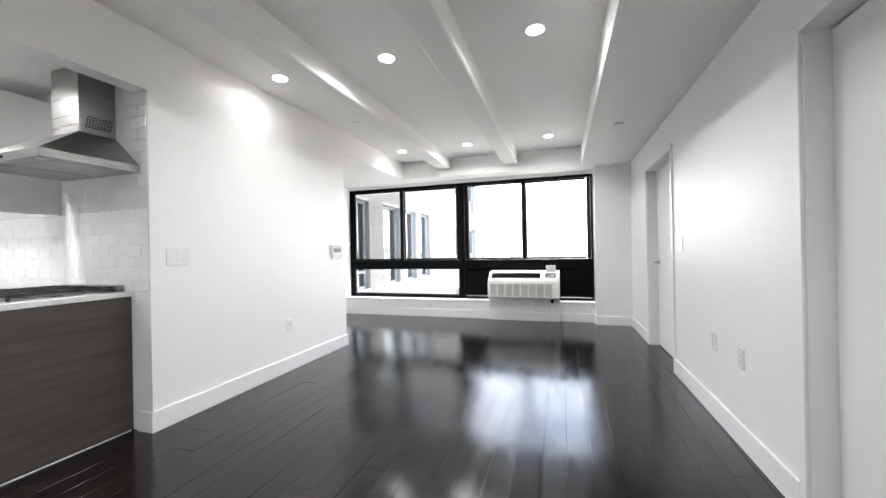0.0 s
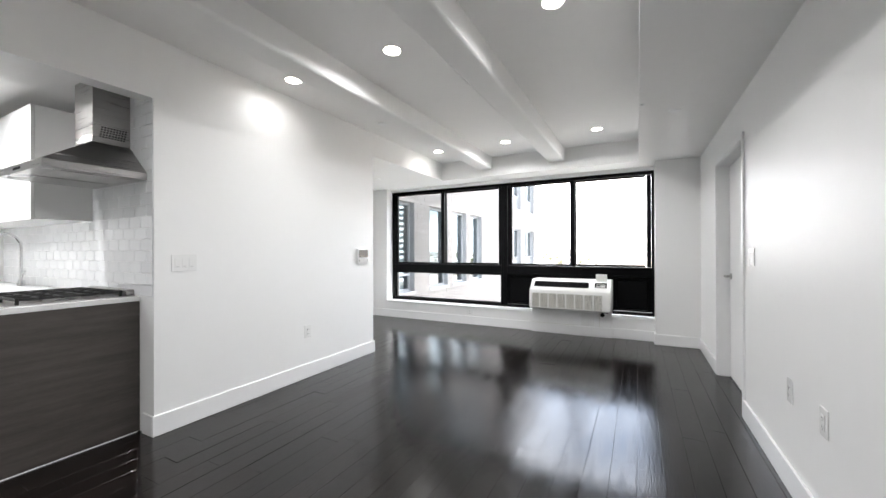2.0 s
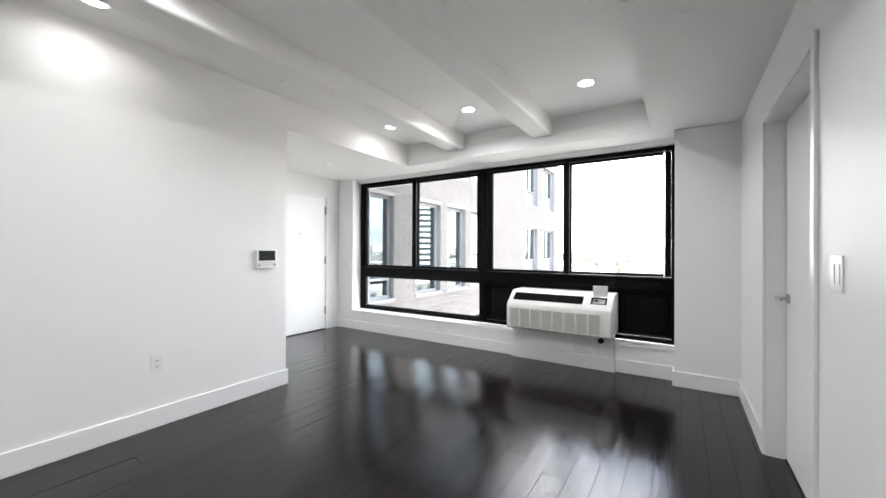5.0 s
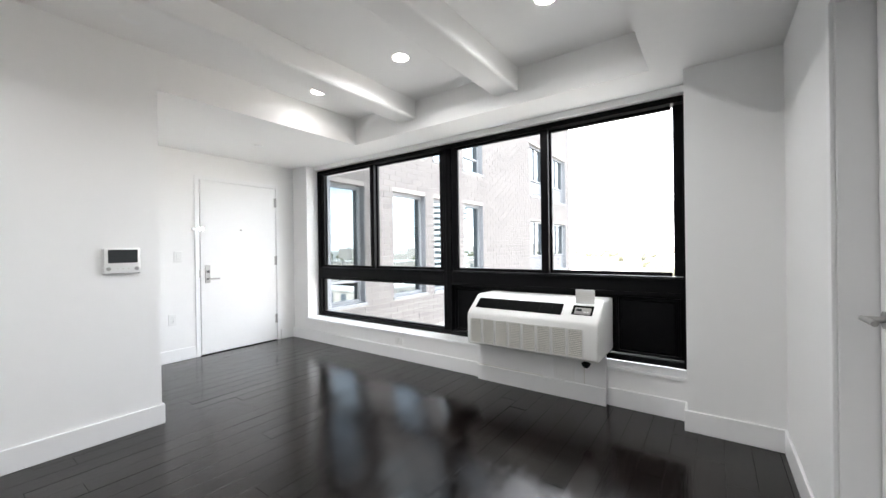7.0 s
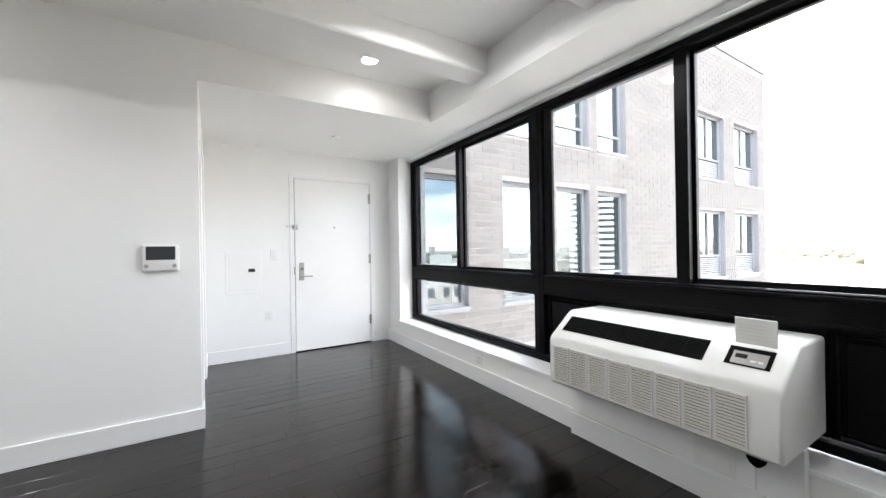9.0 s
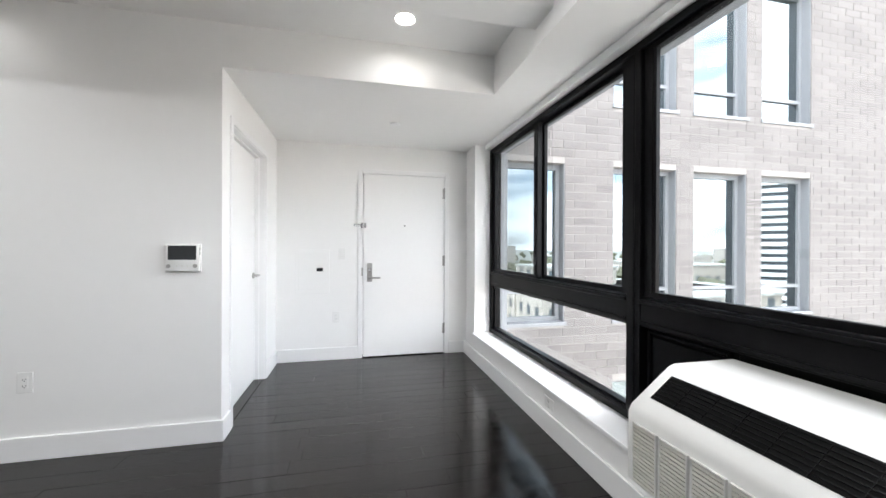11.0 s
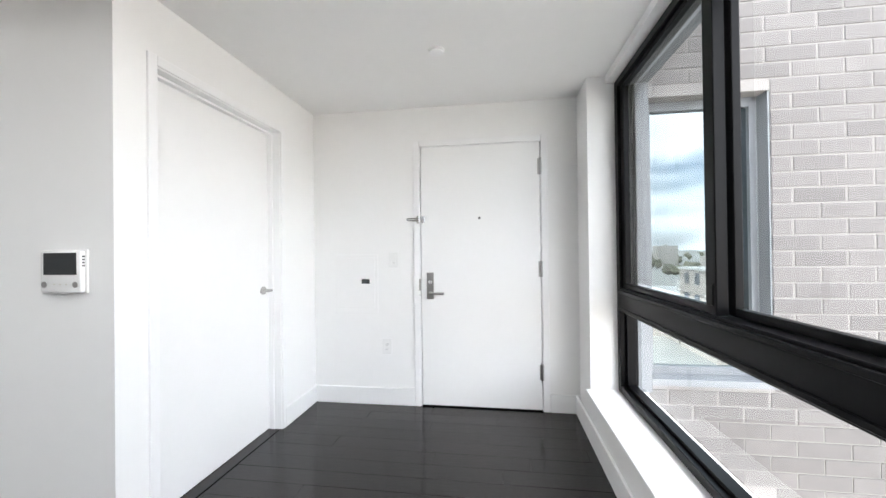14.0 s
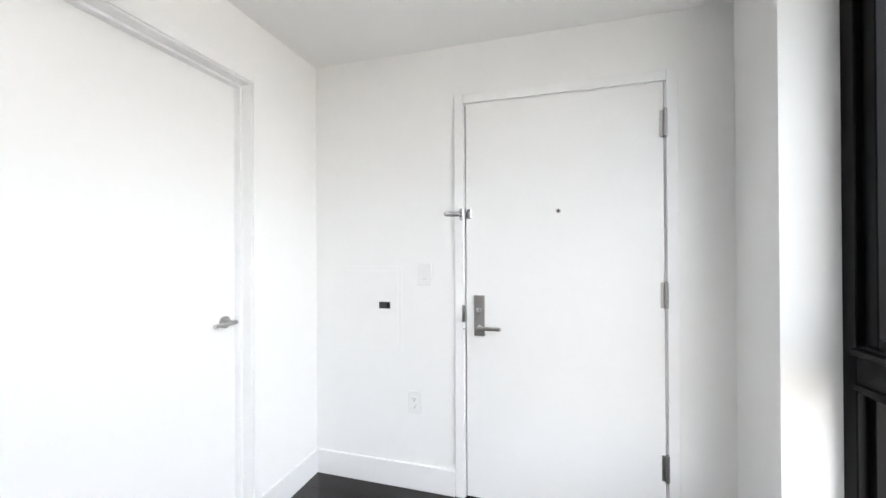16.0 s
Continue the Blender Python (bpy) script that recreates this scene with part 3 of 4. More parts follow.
def side_door(name, y0, y1, handle_y, along):
    d = thing(name, "flush white interior door in a plain white frame, closed", "door")
    d["kind"] = "structure"
    lining(d, "y", y0 - 0.012, y1 + 0.012, XR + 0.002, XR + 0.13, 0.014, 2.022)
    frame_trim(d, "y", y0 - 0.003, y1 + 0.003, XR, -1, 0.045, 0.014, 2.013)
    part("door_leaf", box(bmesh.new(), XR + 0.095, XR + 0.129, y0 + 0.006, y1 - 0.006, 0.01, 2.0, bevel=0.002), DOOR, d)
    lever(d, (XR + 0.095, handle_y, 0.96), (-1, 0, 0), (0, along, 0))
    for z in (1.78, 1.02, 0.22):
        part("hinge", rod(bmesh.new(), (XR + 0.09, y0 + 0.006 if along > 0 else y0 + 0.006, z), (XR + 0.09, y0 + 0.006, z + 0.1), 0.006), SATIN, d)
    part("threshold", box(bmesh.new(), XR + 0.09, XR + 0.13, y0 + 0.004, y1 - 0.004, 0.0005, 0.008), BLACK, d)


side_door("door_3", 4.0, 5.0, 4.93, -1)
side_door("door_4", 1.06, 2.06, 1.13, 1)


# ---- wall fittings ----
def plate(name, label, category, centre, normal, w, h, style, rockers=1, mat=PLATE):
    """A wall plate with rockers or sockets, built facing -y and turned to the wall's normal."""
    ang = {"-y": 0, "+x": 90, "+y": 180, "-x": -90}[normal]
    t = thing(name, label, category)
    t.matrix_basis = pose(*centre, 0, 0, ang)
    part("cover_plate", box(bmesh.new(), -w / 2, w / 2, -0.006, -0.0005, -h / 2, h / 2, bevel=0.002), mat, t)
    for i in range(rockers):
        cx = (i - (rockers - 1) / 2) * 0.046
        if style == "switch":
            r = part("rocker", box(bmesh.new(), cx - 0.0165, cx + 0.0165, -0.0085, -0.0062, -0.033, 0.033, bevel=0.0015), mat, t)
            part("indicator", box(bmesh.new(), cx - 0.009, cx + 0.009, -0.0095, -0.0087, -0.026, -0.0235), SATIN, r)
        else:
            part("receptacle", box(bmesh.new(), cx - 0.0165, cx + 0.0165, -0.0085, -0.0062, -0.033, 0.033, bevel=0.0015), mat, t)
            for cz in (-0.018, 0.018):
                sl = bmesh.new()
                box(sl, cx - 0.008, cx - 0.006, -0.0092, -0.0086, cz - 0.004, cz + 0.005)
                box(sl, cx + 0.006, cx + 0.008, -0.0092, -0.0086, cz - 0.003, cz + 0.005)
                rod(sl, (cx, -0.0086, cz - 0.009), (cx, -0.0092, cz - 0.009), 0.0026, 10)
                part("slots", sl, DARK, t)
    return t


plate("light_switch", "white triple rocker switch plate on the partition", "light switch", (XL, 2.065, 1.132), "+x", 0.165, 0.117, "switch", 3)
plate("power_outlet", "white duplex wall outlet on the partition", "outlet", (XL, 3.165, 0.442), "+x", 0.075, 0.118, "outlet")
plate("power_outlet", "white duplex wall outlet by the baseboard", "outlet", (XR, 3.055, 0.502), "-x", 0.075, 0.118, "outlet")
plate("power_outlet", "white duplex wall outlet by the baseboard", "outlet", (XR, 2.665, 0.502), "-x", 0.075, 0.118, "outlet")
plate("light_switch", "shiny white double rocker switch beside a door", "light switch", (XR, 3.748, 1.160), "-x", 0.115, 0.118, "switch", 2)
plate("light_switch", "white single rocker switch beside the entrance door", "light switch", (XW, 4.836, 1.148), "+x", 0.075, 0.118, "switch")
plate("power_outlet", "white duplex wall outlet by the entrance door", "outlet", (XW, 4.776, 0.462), "+x", 0.075, 0.118, "outlet")
plate("power_outlet", "white outlet set low in the window knee wall", "outlet", (-2.2, YF, 0.20), "-y", 0.11, 0.07, "outlet")


def intercom():
    t = thing("video_intercom", "white wall-mounted video intercom with dark screen", "intercom")
    t.matrix_basis = pose(XL, 3.958, 1.148, 0, 0, 90)
    part("back_plate", box(bmesh.new(), -0.098, 0.098, -0.008, -0.0005, -0.085, 0.085, bevel=0.003), PLATE, t)
    bm = bmesh.new()
    box(bm, -0.094, 0.094, -0.03, -0.0082, -0.082, 0.082, bevel=0.008)
    part("body", bm, PLATE, t, smooth=True)
    part("screen", box(bmesh.new(), -0.074, 0.078, -0.0325, -0.0302, -0.012, 0.074, bevel=0.001), SCREEN, t, "dark display")
    for x in (-0.072, 0.072):
        part("button", rod(bmesh.new(), (x, -0.030, -0.05), (x, -0.0325, -0.05), 0.012, 20), SATIN, t, smooth=True)
    for i in range(3):
        part("touch_key", box(bmesh.new(), -0.03 + i * 0.028, -0.022 + i * 0.028, -0.031, -0.0302, -0.052, -0.047), ACGRILLE, t)
    for i in range(4):
        part("speaker_slot", box(bmesh.new(), 0.0942, 0.0948, -0.024, -0.014, 0.02 + i * 0.012, 0.026 + i * 0.012), DARK, t)


intercom()


def breaker_panel():
    t = thing("breaker_panel", "white painted electrical panel cover with black latch", "electrical panel")
    t.matrix_basis = pose(XW, 4.53, 0.955, 0, 0, 90)
    part("cover", box(bmesh.new(), -0.175, 0.175, -0.004, -0.0005, -0.235, 0.235, bevel=0.0015), WALL, t)
    part("panel_door", box(bmesh.new(), -0.14, 0.15, -0.0065, -0.0042, -0.19, 0.21, bevel=0.001), WALL, t)
    la = part("latch", box(bmesh.new(), 0.042, 0.108, -0.0105, -0.0067, 0.003, 0.04, bevel=0.001), SCREEN, t, "black slide latch")
    part("slider", box(bmesh.new(), 0.09, 0.102, -0.0125, -0.0106, 0.012, 0.032), DARK, la)


breaker_panel()


def downlight(x, y, z):
    t = thing("downlight", "round recessed ceiling downlight with white trim, lit", "ceiling light", (x, y, z), "recessed downlights")
    rim = bmesh.new()
    bmesh.ops.create_cone(rim, cap_ends=False, segments=40, radius1=0.062, radius2=0.056, depth=0.006, matrix=Matrix.Translation((0, 0, -0.004)))
    bmesh.ops.create_circle(rim, segments=40, radius=0.062, matrix=Matrix.Translation((0, 0, -0.001)))
    part("trim_ring", rim, TRIM, t)
    part("lens", rod(bmesh.new(), (0, 0, -0.0012), (0, 0, -0.006), 0.055, 40), LED, t)
    return t


first = downlight(*LAMPS[0])
# Copies at every lamp position, the unseen added ones included.
for q in LAMPS[1:]:
    copy_thing(first, Matrix.Translation(q))


def ceiling_disc(x, y, z, r, label, name, cat):
    t = thing(name, label, cat, (x, y, z))
    bm = rod(bmesh.new(), (0, 0, -0.001), (0, 0, -0.012), r, 32, r * 0.93)
    part("cover", bm, TRIM, t, smooth=True)
    part("rim", rod(bmesh.new(), (0, 0, -0.0005), (0, 0, -0.004), r * 1.08, 32), CEIL, t)


ceiling_disc(-3.378, 5.325, SOF, 0.042, "small white concealed sprinkler cover on the ceiling", "sprinkler_cover", "sprinkler")
ceiling_disc(0.52, 4.13, SOF, 0.042, "small white concealed sprinkler cover on the ceiling", "sprinkler_cover", "sprinkler")

ceiling_disc(-2.255, 3.95, TRAY, 0.05, "small white round detector on the raised ceiling", "smoke_detector", "smoke detector")
ceiling_disc(0.285, 3.87, SOF, 0.012, "tiny white ceiling sensor beside the raised bay", "ceiling_sensor", "sensor")


# ---- kitchen ----
def base_cabinets():
    p = tagged(obj("end_panel", box(bmesh.new(), -2.785, -2.742, 1.245, YK - 0.002, 0.0, 0.878, bevel=0.002), VENEER), "dark grey-brown wood-grain cabinet end panel", "cabinet panel")
    part("floor_bead", box(bmesh.new(), -2.7418, -2.738, 1.245, YK - B - 0.002, 0.0, 0.006, bevel=0.001), TRIM, p, "thin white caulk bead")
    tagged(obj("worktop_strip", box(bmesh.new(), -2.788, -2.735, 1.235, YK - 0.002, 0.879, 0.912, bevel=0.002), COUNTER), "narrow white quartz worktop end piece", "worktop")
    x1 = -3.402
    for i, (w, two) in enumerate(((0.60, True), (0.80, True), (0.60, False))):
        x0 = x1 - w
        c = thing("base_cabinet", "dark wood-grain base cabinet with drawer and bar handles", "cabinet", ((x0 + x1) / 2, 1.57, 0), "kitchen base cabinets")
        h = w / 2
        part("body", box(bmesh.new(), -h, h, -0.30, 0.308, 0.10, 0.876), VENEER, c)
        part("toe_kick", box(bmesh.new(), -h, h, -0.25, -0.235, 0.0005, 0.099), DARK, c)
        dr = part("drawer_front", box(bmesh.new(), -h + 0.002, h - 0.002, -0.321, -0.301, 0.735, 0.872, bevel=0.001), VENEER, c)
        bar_handle(dr, (0, -0.321, 0.81), 0.14, "x")
        for s in ((-1, 1) if two else (1,)):
            a, b = (-h + 0.002, -0.0015) if s < 0 else (0.0015 if two else -h + 0.002, h - 0.002)
            dd = part("cabinet_door", box(bmesh.new(), a, b, -0.321, -0.301, 0.105, 0.731, bevel=0.001), VENEER, c)
            bar_handle(dd, ((b - 0.05) if s < 0 else (a + 0.05), -0.321, 0.62), 0.14, "z")
        x1 = x0
    tagged(obj("worktop", box(bmesh.new(), -5.4, -3.402, 1.235, YK - 0.002, 0.879, 0.912, bevel=0.002), COUNTER), "white quartz kitchen worktop with sink", "worktop")


def bar_handle(parent, at, length, axis):
    x, y, z = at
    bm = bmesh.new()
    e = Vector((length / 2, 0, 0)) if axis == "x" else Vector((0, 0, length / 2))
    c = Vector((x, y - 0.03, z))
    box(bm, *(v for k in range(3) for v in (c[k] - e[k] - 0.006, c[k] + e[k] + 0.006)))
    for s in (-0.85, 0.85):
        rod(bm, c + e * s, c + e * s + Vector((0, 0.03, 0)), 0.005, 8)
    part("handle", bm, SATIN, parent, "brushed metal bar handle")


base_cabinets()


def gas_range():
    x0, x1, yf, yb = -3.398, -2.790, 1.272, YK - 0.004
    cx = (x0 + x1) / 2
    r = thing("gas_range", "stainless steel gas range with black cast-iron grates", "range", (cx, 1.55, 0))
    h, f, b = (x1 - x0) / 2, yf - 1.55, yb - 1.55
    part("body", box(bmesh.new(), -h, h, f + 0.03, b, 0.09, 0.895, bevel=0.003), STEEL, r)
    part("plinth", box(bmesh.new(), -h + 0.02, h - 0.02, f + 0.06, b - 0.03, 0.0005, 0.089), DARK, r)
    part("cooktop", box(bmesh.new(), -h, h, f + 0.01, b, 0.896, 0.915, bevel=0.004), STEEL, r)
    cp = part("control_panel", box(bmesh.new(), -h, h, f - 0.012, f + 0.029, 0.79, 0.895, bevel=0.004), STEEL, r)
    for i in range(5):
        kx = -0.225 + i * 0.1125
        k = part("knob", rod(bmesh.new(), (kx, f - 0.012, 0.845), (kx, f - 0.05, 0.845), 0.024, 24, 0.02), CHROME, cp, "metal burner knob", True)
    door = part("oven_door", box(bmesh.new(), -h + 0.004, h - 0.004, f - 0.008, f + 0.029, 0.30, 0.775, bevel=0.004), STEEL, r)
    part("oven_window", box(bmesh.new(), -h + 0.055, h - 0.055, f - 0.011, f - 0.0082, 0.345, 0.70, bevel=0.001), OVENGLASS, door, "black oven glass")
    part("energy_tag", box(bmesh.new(), 0.06, 0.13, f - 0.013, f - 0.0112, 0.655, 0.70), PLATE, door, "small white paper tag")
    hb = bmesh.new()
    rod(hb, (-h + 0.02, f - 0.06, 0.725), (h - 0.02, f - 0.06, 0.725), 0.013)
    for s in (-1, 1):
        rod(hb, (s * (h - 0.05), f - 0.06, 0.725), (s * (h - 0.05), f - 0.008, 0.725), 0.009)
    part("handle", hb, STEEL, door, "tubular steel handle", True)
    dr = part("warming_drawer", box(bmesh.new(), -h + 0.004, h - 0.004, f - 0.008, f + 0.029, 0.10, 0.292, bevel=0.004), STEEL, r)
    hb = bmesh.new()
    rod(hb, (-h + 0.02, f - 0.055, 0.235), (h - 0.02, f - 0.055, 0.235), 0.011)
    for s in (-1, 1):
        rod(hb, (s * (h - 0.05), f - 0.055, 0.235), (s * (h - 0.05), f - 0.008, 0.235), 0.008)
    part("handle", hb, STEEL, dr, "tubular steel handle", True)
    part("backguard", box(bmesh.new(), -h + 0.01, h - 0.01, b - 0.05, b - 0.002, 0.9155, 0.955, bevel=0.006), STEEL, r)
    for i in range(2):
        gx0 = -h + 0.015 + i * (h - 0.012)
        gm = bmesh.new()
        gx1 = gx0 + h - 0.02
        for u in (gx0, (gx0 + gx1) / 2 - 0.006, gx1 - 0.012):
            box(gm, u, u + 0.012, f + 0.05, b - 0.07, 0.938, 0.952)
        for k in range(6):
            v = f + 0.05 + k * (b - f - 0.13) / 5
            box(gm, gx0, gx1, v, v + 0.012, 0.936, 0.95)
        for u in (gx0, gx1 - 0.014):
            for v in (f + 0.05, b - 0.084):
                box(gm, u, u + 0.014, v, v + 0.014, 0.9152, 0.938)
        part("grate", gm, IRON, r, "black cast-iron pan grate")
    for bx in (-0.15, 0.15):
        for byy in (-0.13, 0.14):
            bu = part("burner", rod(bmesh.new(), (bx, byy, 0.9152), (bx, byy, 0.925), 0.045, 24), SATIN, r)
            part("burner_cap", rod(bmesh.new(), (bx, byy, 0.925), (bx, byy, 0.934), 0.034, 24), IRON, bu)


gas_range()


def range_hood():
    x0, x1 = -3.38, -2.635
    cx, b = (x0 + x1) / 2, YK - 0.003
    zb = 1.685
    t = thing("range_hood", "stainless steel pyramid chimney range hood", "range hood", (cx, b, zb))
    h, dp = (x1 - x0) / 2, 0.50
    part("lip", box(bmesh.new(), -h, h, -dp, 0, 0, 0.045, bevel=0.002), STEEL, t)
    bm = bmesh.new()
    lo = [bm.verts.new(v) for v in ((-h, -dp, 0.0455), (h, -dp, 0.0455), (h, 0, 0.0455), (-h, 0, 0.0455))]
    hi = [bm.verts.new(v) for v in ((-0.115, -0.205, 0.24), (0.15, -0.205, 0.24), (0.15, 0, 0.24), (-0.115, 0, 0.24))]
    bm.faces.new(hi)
    bm.faces.new(lo[::-1])
    for i in range(4):
        bm.faces.new((lo[i], lo[(i + 1) % 4], hi[(i + 1) % 4], hi[i]))
    part("canopy", bm, STEEL, t)
    ch = part("chimney", box(bmesh.new(), -0.115, 0.15, -0.205, 0, 0.241, SOF - zb - 0.001, bevel=0.002), STEEL, t)
    vm = bmesh.new()
    for k in range(5):
        for i in range(9):
            y0 = -0.172 + i * 0.016 + k * 0.003
            box(vm, 0.1502, 0.1515, y0, y0 + 0.010, 0.275 + k * 0.016, 0.284 + k * 0.016)
    part("vent_slots", vm, DARK, ch)
    for s in (-1, 1):
        part("filter", box(bmesh.new(), s * 0.17 - 0.14, s * 0.17 + 0.14, -dp + 0.09, -0.06, -0.004, -0.0005, bevel=0.001), SATIN, t, "aluminium grease filter")
    for s in (-0.29, 0.29):
        part("hood_lamp", rod(bmesh.new(), (s, -dp + 0.05, -0.0005), (s, -dp + 0.05, -0.004), 0.025, 20), PLATE, t)
    part("button_strip", box(bmesh.new(), -0.06, 0.06, -dp - 0.002, -dp - 0.0003, 0.015, 0.03), DARK, t)


range_hood()


def wall_cabinets():
    x1 = -3.432
    for w in (0.95, 0.95):
        x0 = x1 - w + 0.002
        c = thing("wall_cabinet", "glossy white handleless wall cabinet with lift-up fronts", "cabinet", ((x0 + x1) / 2, YK, 1.44), "kitchen wall cabinets")
        h = (x1 - x0) / 2
        part("body", box(bmesh.new(), -h, h, -0.315, -0.002, 0, 0.79, bevel=0.001), GLOSSCAB, c)
        part("lower_front", box(bmesh.new(), -h + 0.001, h - 0.001, -0.335, -0.316, -0.004, 0.397, bevel=0.001), GLOSSCAB, c)
        part("upper_front", box(bmesh.new(), -h + 0.001, h - 0.001, -0.335, -0.316, 0.402, 0.79, bevel=0.001), GLOSSCAB, c)
        x1 = x0 - 0.002
    t = thing("tall_cabinet", "tall glossy white cabinet at the kitchen end", "cabinet", (-5.7, 1.4, 0))
    part("body", box(bmesh.new(), -0.29, 0.27, -0.45, 0.475, 0.0005, 2.23, bevel=0.001), GLOSSCAB, t)
    part("cabinet_door", box(bmesh.new(), 0.271, 0.29, -0.449, 0.01, 0.1, 2.225, bevel=0.001), GLOSSCAB, t)
    part("cabinet_door", box(bmesh.new(), 0.271, 0.29, 0.014, 0.474, 0.1, 2.225, bevel=0.001), GLOSSCAB, t)


wall_cabinets()


def faucet():
    x, y = -4.62, 1.80
    t = thing("kitchen_faucet", "polished chrome gooseneck pull-down kitchen faucet", "faucet", (x, y, 0.912))
    part("base", rod(bmesh.new(), (0, 0, 0), (0, 0, 0.05), 0.027, 24, 0.022), CHROME, t, smooth=True)
    pts = [Vector((0, 0, 0.05)), Vector((0, 0, 0.34))]
    for i in range(1, 10):
        a = math.pi * i / 9
        pts.append(Vector((-0.06 * 0.5 * (1 - math.cos(a)), -0.12 * (1 - math.cos(a)), 0.34 + 0.13 * math.sin(a))))
    part("spout", pipe(bmesh.new(), pts, 0.012), CHROME, t, smooth=True)
    part("spray_head", rod(bmesh.new(), pts[-1], pts[-1] + Vector((0, -0.01, -0.10)), 0.014, 16, 0.019), CHROME, t, smooth=True)
    part("handle", rod(bmesh.new(), (0.02, 0, 0.09), (0.085, 0, 0.13), 0.008), CHROME, t, smooth=True)


faucet()


# ---- outside: the brick wing of the same building ----
FX, FY0, FY1 = -4.0, 6.62, 18.2
ROW_H = 2.65
NEAR_COLS = ((6.66, 7.41), (8.07, 9.0), (9.27, 10.14), (10.40, 11.29))
FAR_COLS = ((14.25, 15.6), (16.2, 17.7))
OPENINGS = [(a, b, 0.33 + ROW_H * k, 2.23 + ROW_H * k) for a, b in NEAR_COLS for k in (-2, -1, 0, 1)]
OPENINGS += [(a, b, 0.36 + 2.45 * k, 2.04 + 2.42 * k) for a, b in FAR_COLS for k in (-1, 0, 1)]


def cut_wall(y0, y1, z0, z1, xa, xb, holes):
    """A wall of boxes in the x-thickness xa to xb, left open at the holes."""
    bm = bmesh.new()
    ys = sorted({y0, y1, *(h[0] for h in holes), *(h[1] for h in holes)})
    for a, b in zip(ys, ys[1:]):
        m = (a + b) / 2
        col = sorted((h[2], h[3]) for h in holes if h[0] < m < h[1])
        z = z0
        for c, d in col:
            box(bm, xa, xb, a, b, z, c)
            z = d
        box(bm, xa, xb, a, b, z, z1)
    bmesh.ops.remove_doubles(bm, verts=bm.verts[:], dist=1e-5)
    return bm


wing = thing("building_wing", "pale grey brick wing of the building with grey windows", "building", (FX, FY0, -14))
wing_at = Matrix.Translation((-FX, -FY0, 14))


def wing_part(name, bm, mat, parent=None, label=""):
    bmesh.ops.transform(bm, matrix=wing_at, verts=bm.verts[:])
    return part(name, bm, mat, parent or wing, label)


wing_part("wall", cut_wall(FY0, FY1, -14, 6.2, FX - 0.30, FX - 0.001, OPENINGS), MORTAR)
wing_part("core", boxes((FX - 9, FX - 0.301, FY0, FY1, -14, 6.19)), MORTAR)
wing_part("parapet", boxes((FX - 9.05, FX + 0.04, FY0, FY1 + 0.05, 6.2, 6.32)), FRAMEGREY)
for a, b, c, d in OPENINGS:
    far = a > 14
    # Dark sheet filling the opening, put in for the shade of the room behind.
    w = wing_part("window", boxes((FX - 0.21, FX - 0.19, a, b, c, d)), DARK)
    fx0, fx1, t = FX - 0.18, FX - 0.11, 0.06
    fb = boxes((fx0, fx1, a, a + t, c, d), (fx0, fx1, b - t, b, c, d), (fx0, fx1, a + t, b - t, c, c + t), (fx0, fx1, a + t, b - t, d - t, d))
    rail = c + (0.52 if far else 0.34)
    box(fb, fx0, fx1, a + t, b - t, rail, rail + 0.045)
    if far:
        box(fb, fx0, fx1, (a + b) / 2 - 0.025, (a + b) / 2 + 0.025, rail, d - t)
    wing_part("window_frame", fb, FRAMEGREY, w)
    if far:
        lv = bmesh.new()
        for k in range(9):
            box(lv, fx0 + 0.02, fx0 + 0.045, a + t, b - t, c + t + k * 0.05, c + t + k * 0.05 + 0.03)
        wing_part("louvre", lv, LOUVRE, w)
    wing_part("pane", boxes((fx0 + 0.03, fx0 + 0.038, a + t, b - t, rail + 0.045, d - t)), MIRRORGLASS, w)
    if not far:
        wing_part("pane", boxes((fx0 + 0.03, fx0 + 0.038, a + t, b - t, c + t, rail)), MIRRORGLASS, w)
    wing_part("window_sill", boxes((FX - 0.11, FX + 0.025, a - 0.02, b + 0.02, c - 0.03, c + 0.012)), FRAMEGREY, w)
    wing_part("jamb_panel", boxes((FX - 0.11, FX - 0.006, b - 0.012, b - 0.002, c + 0.013, d - 0.001)), FRAMEGREY, w)

# ---- distance ----
gb = bmesh.new()
bmesh.ops.create_grid(gb, x_segments=1, y_segments=1, size=3000, matrix=Matrix.Translation((0, 0, -14)))
structure("ground", gb, GROUND, "hazy distant ground with streets and lots", "ground")

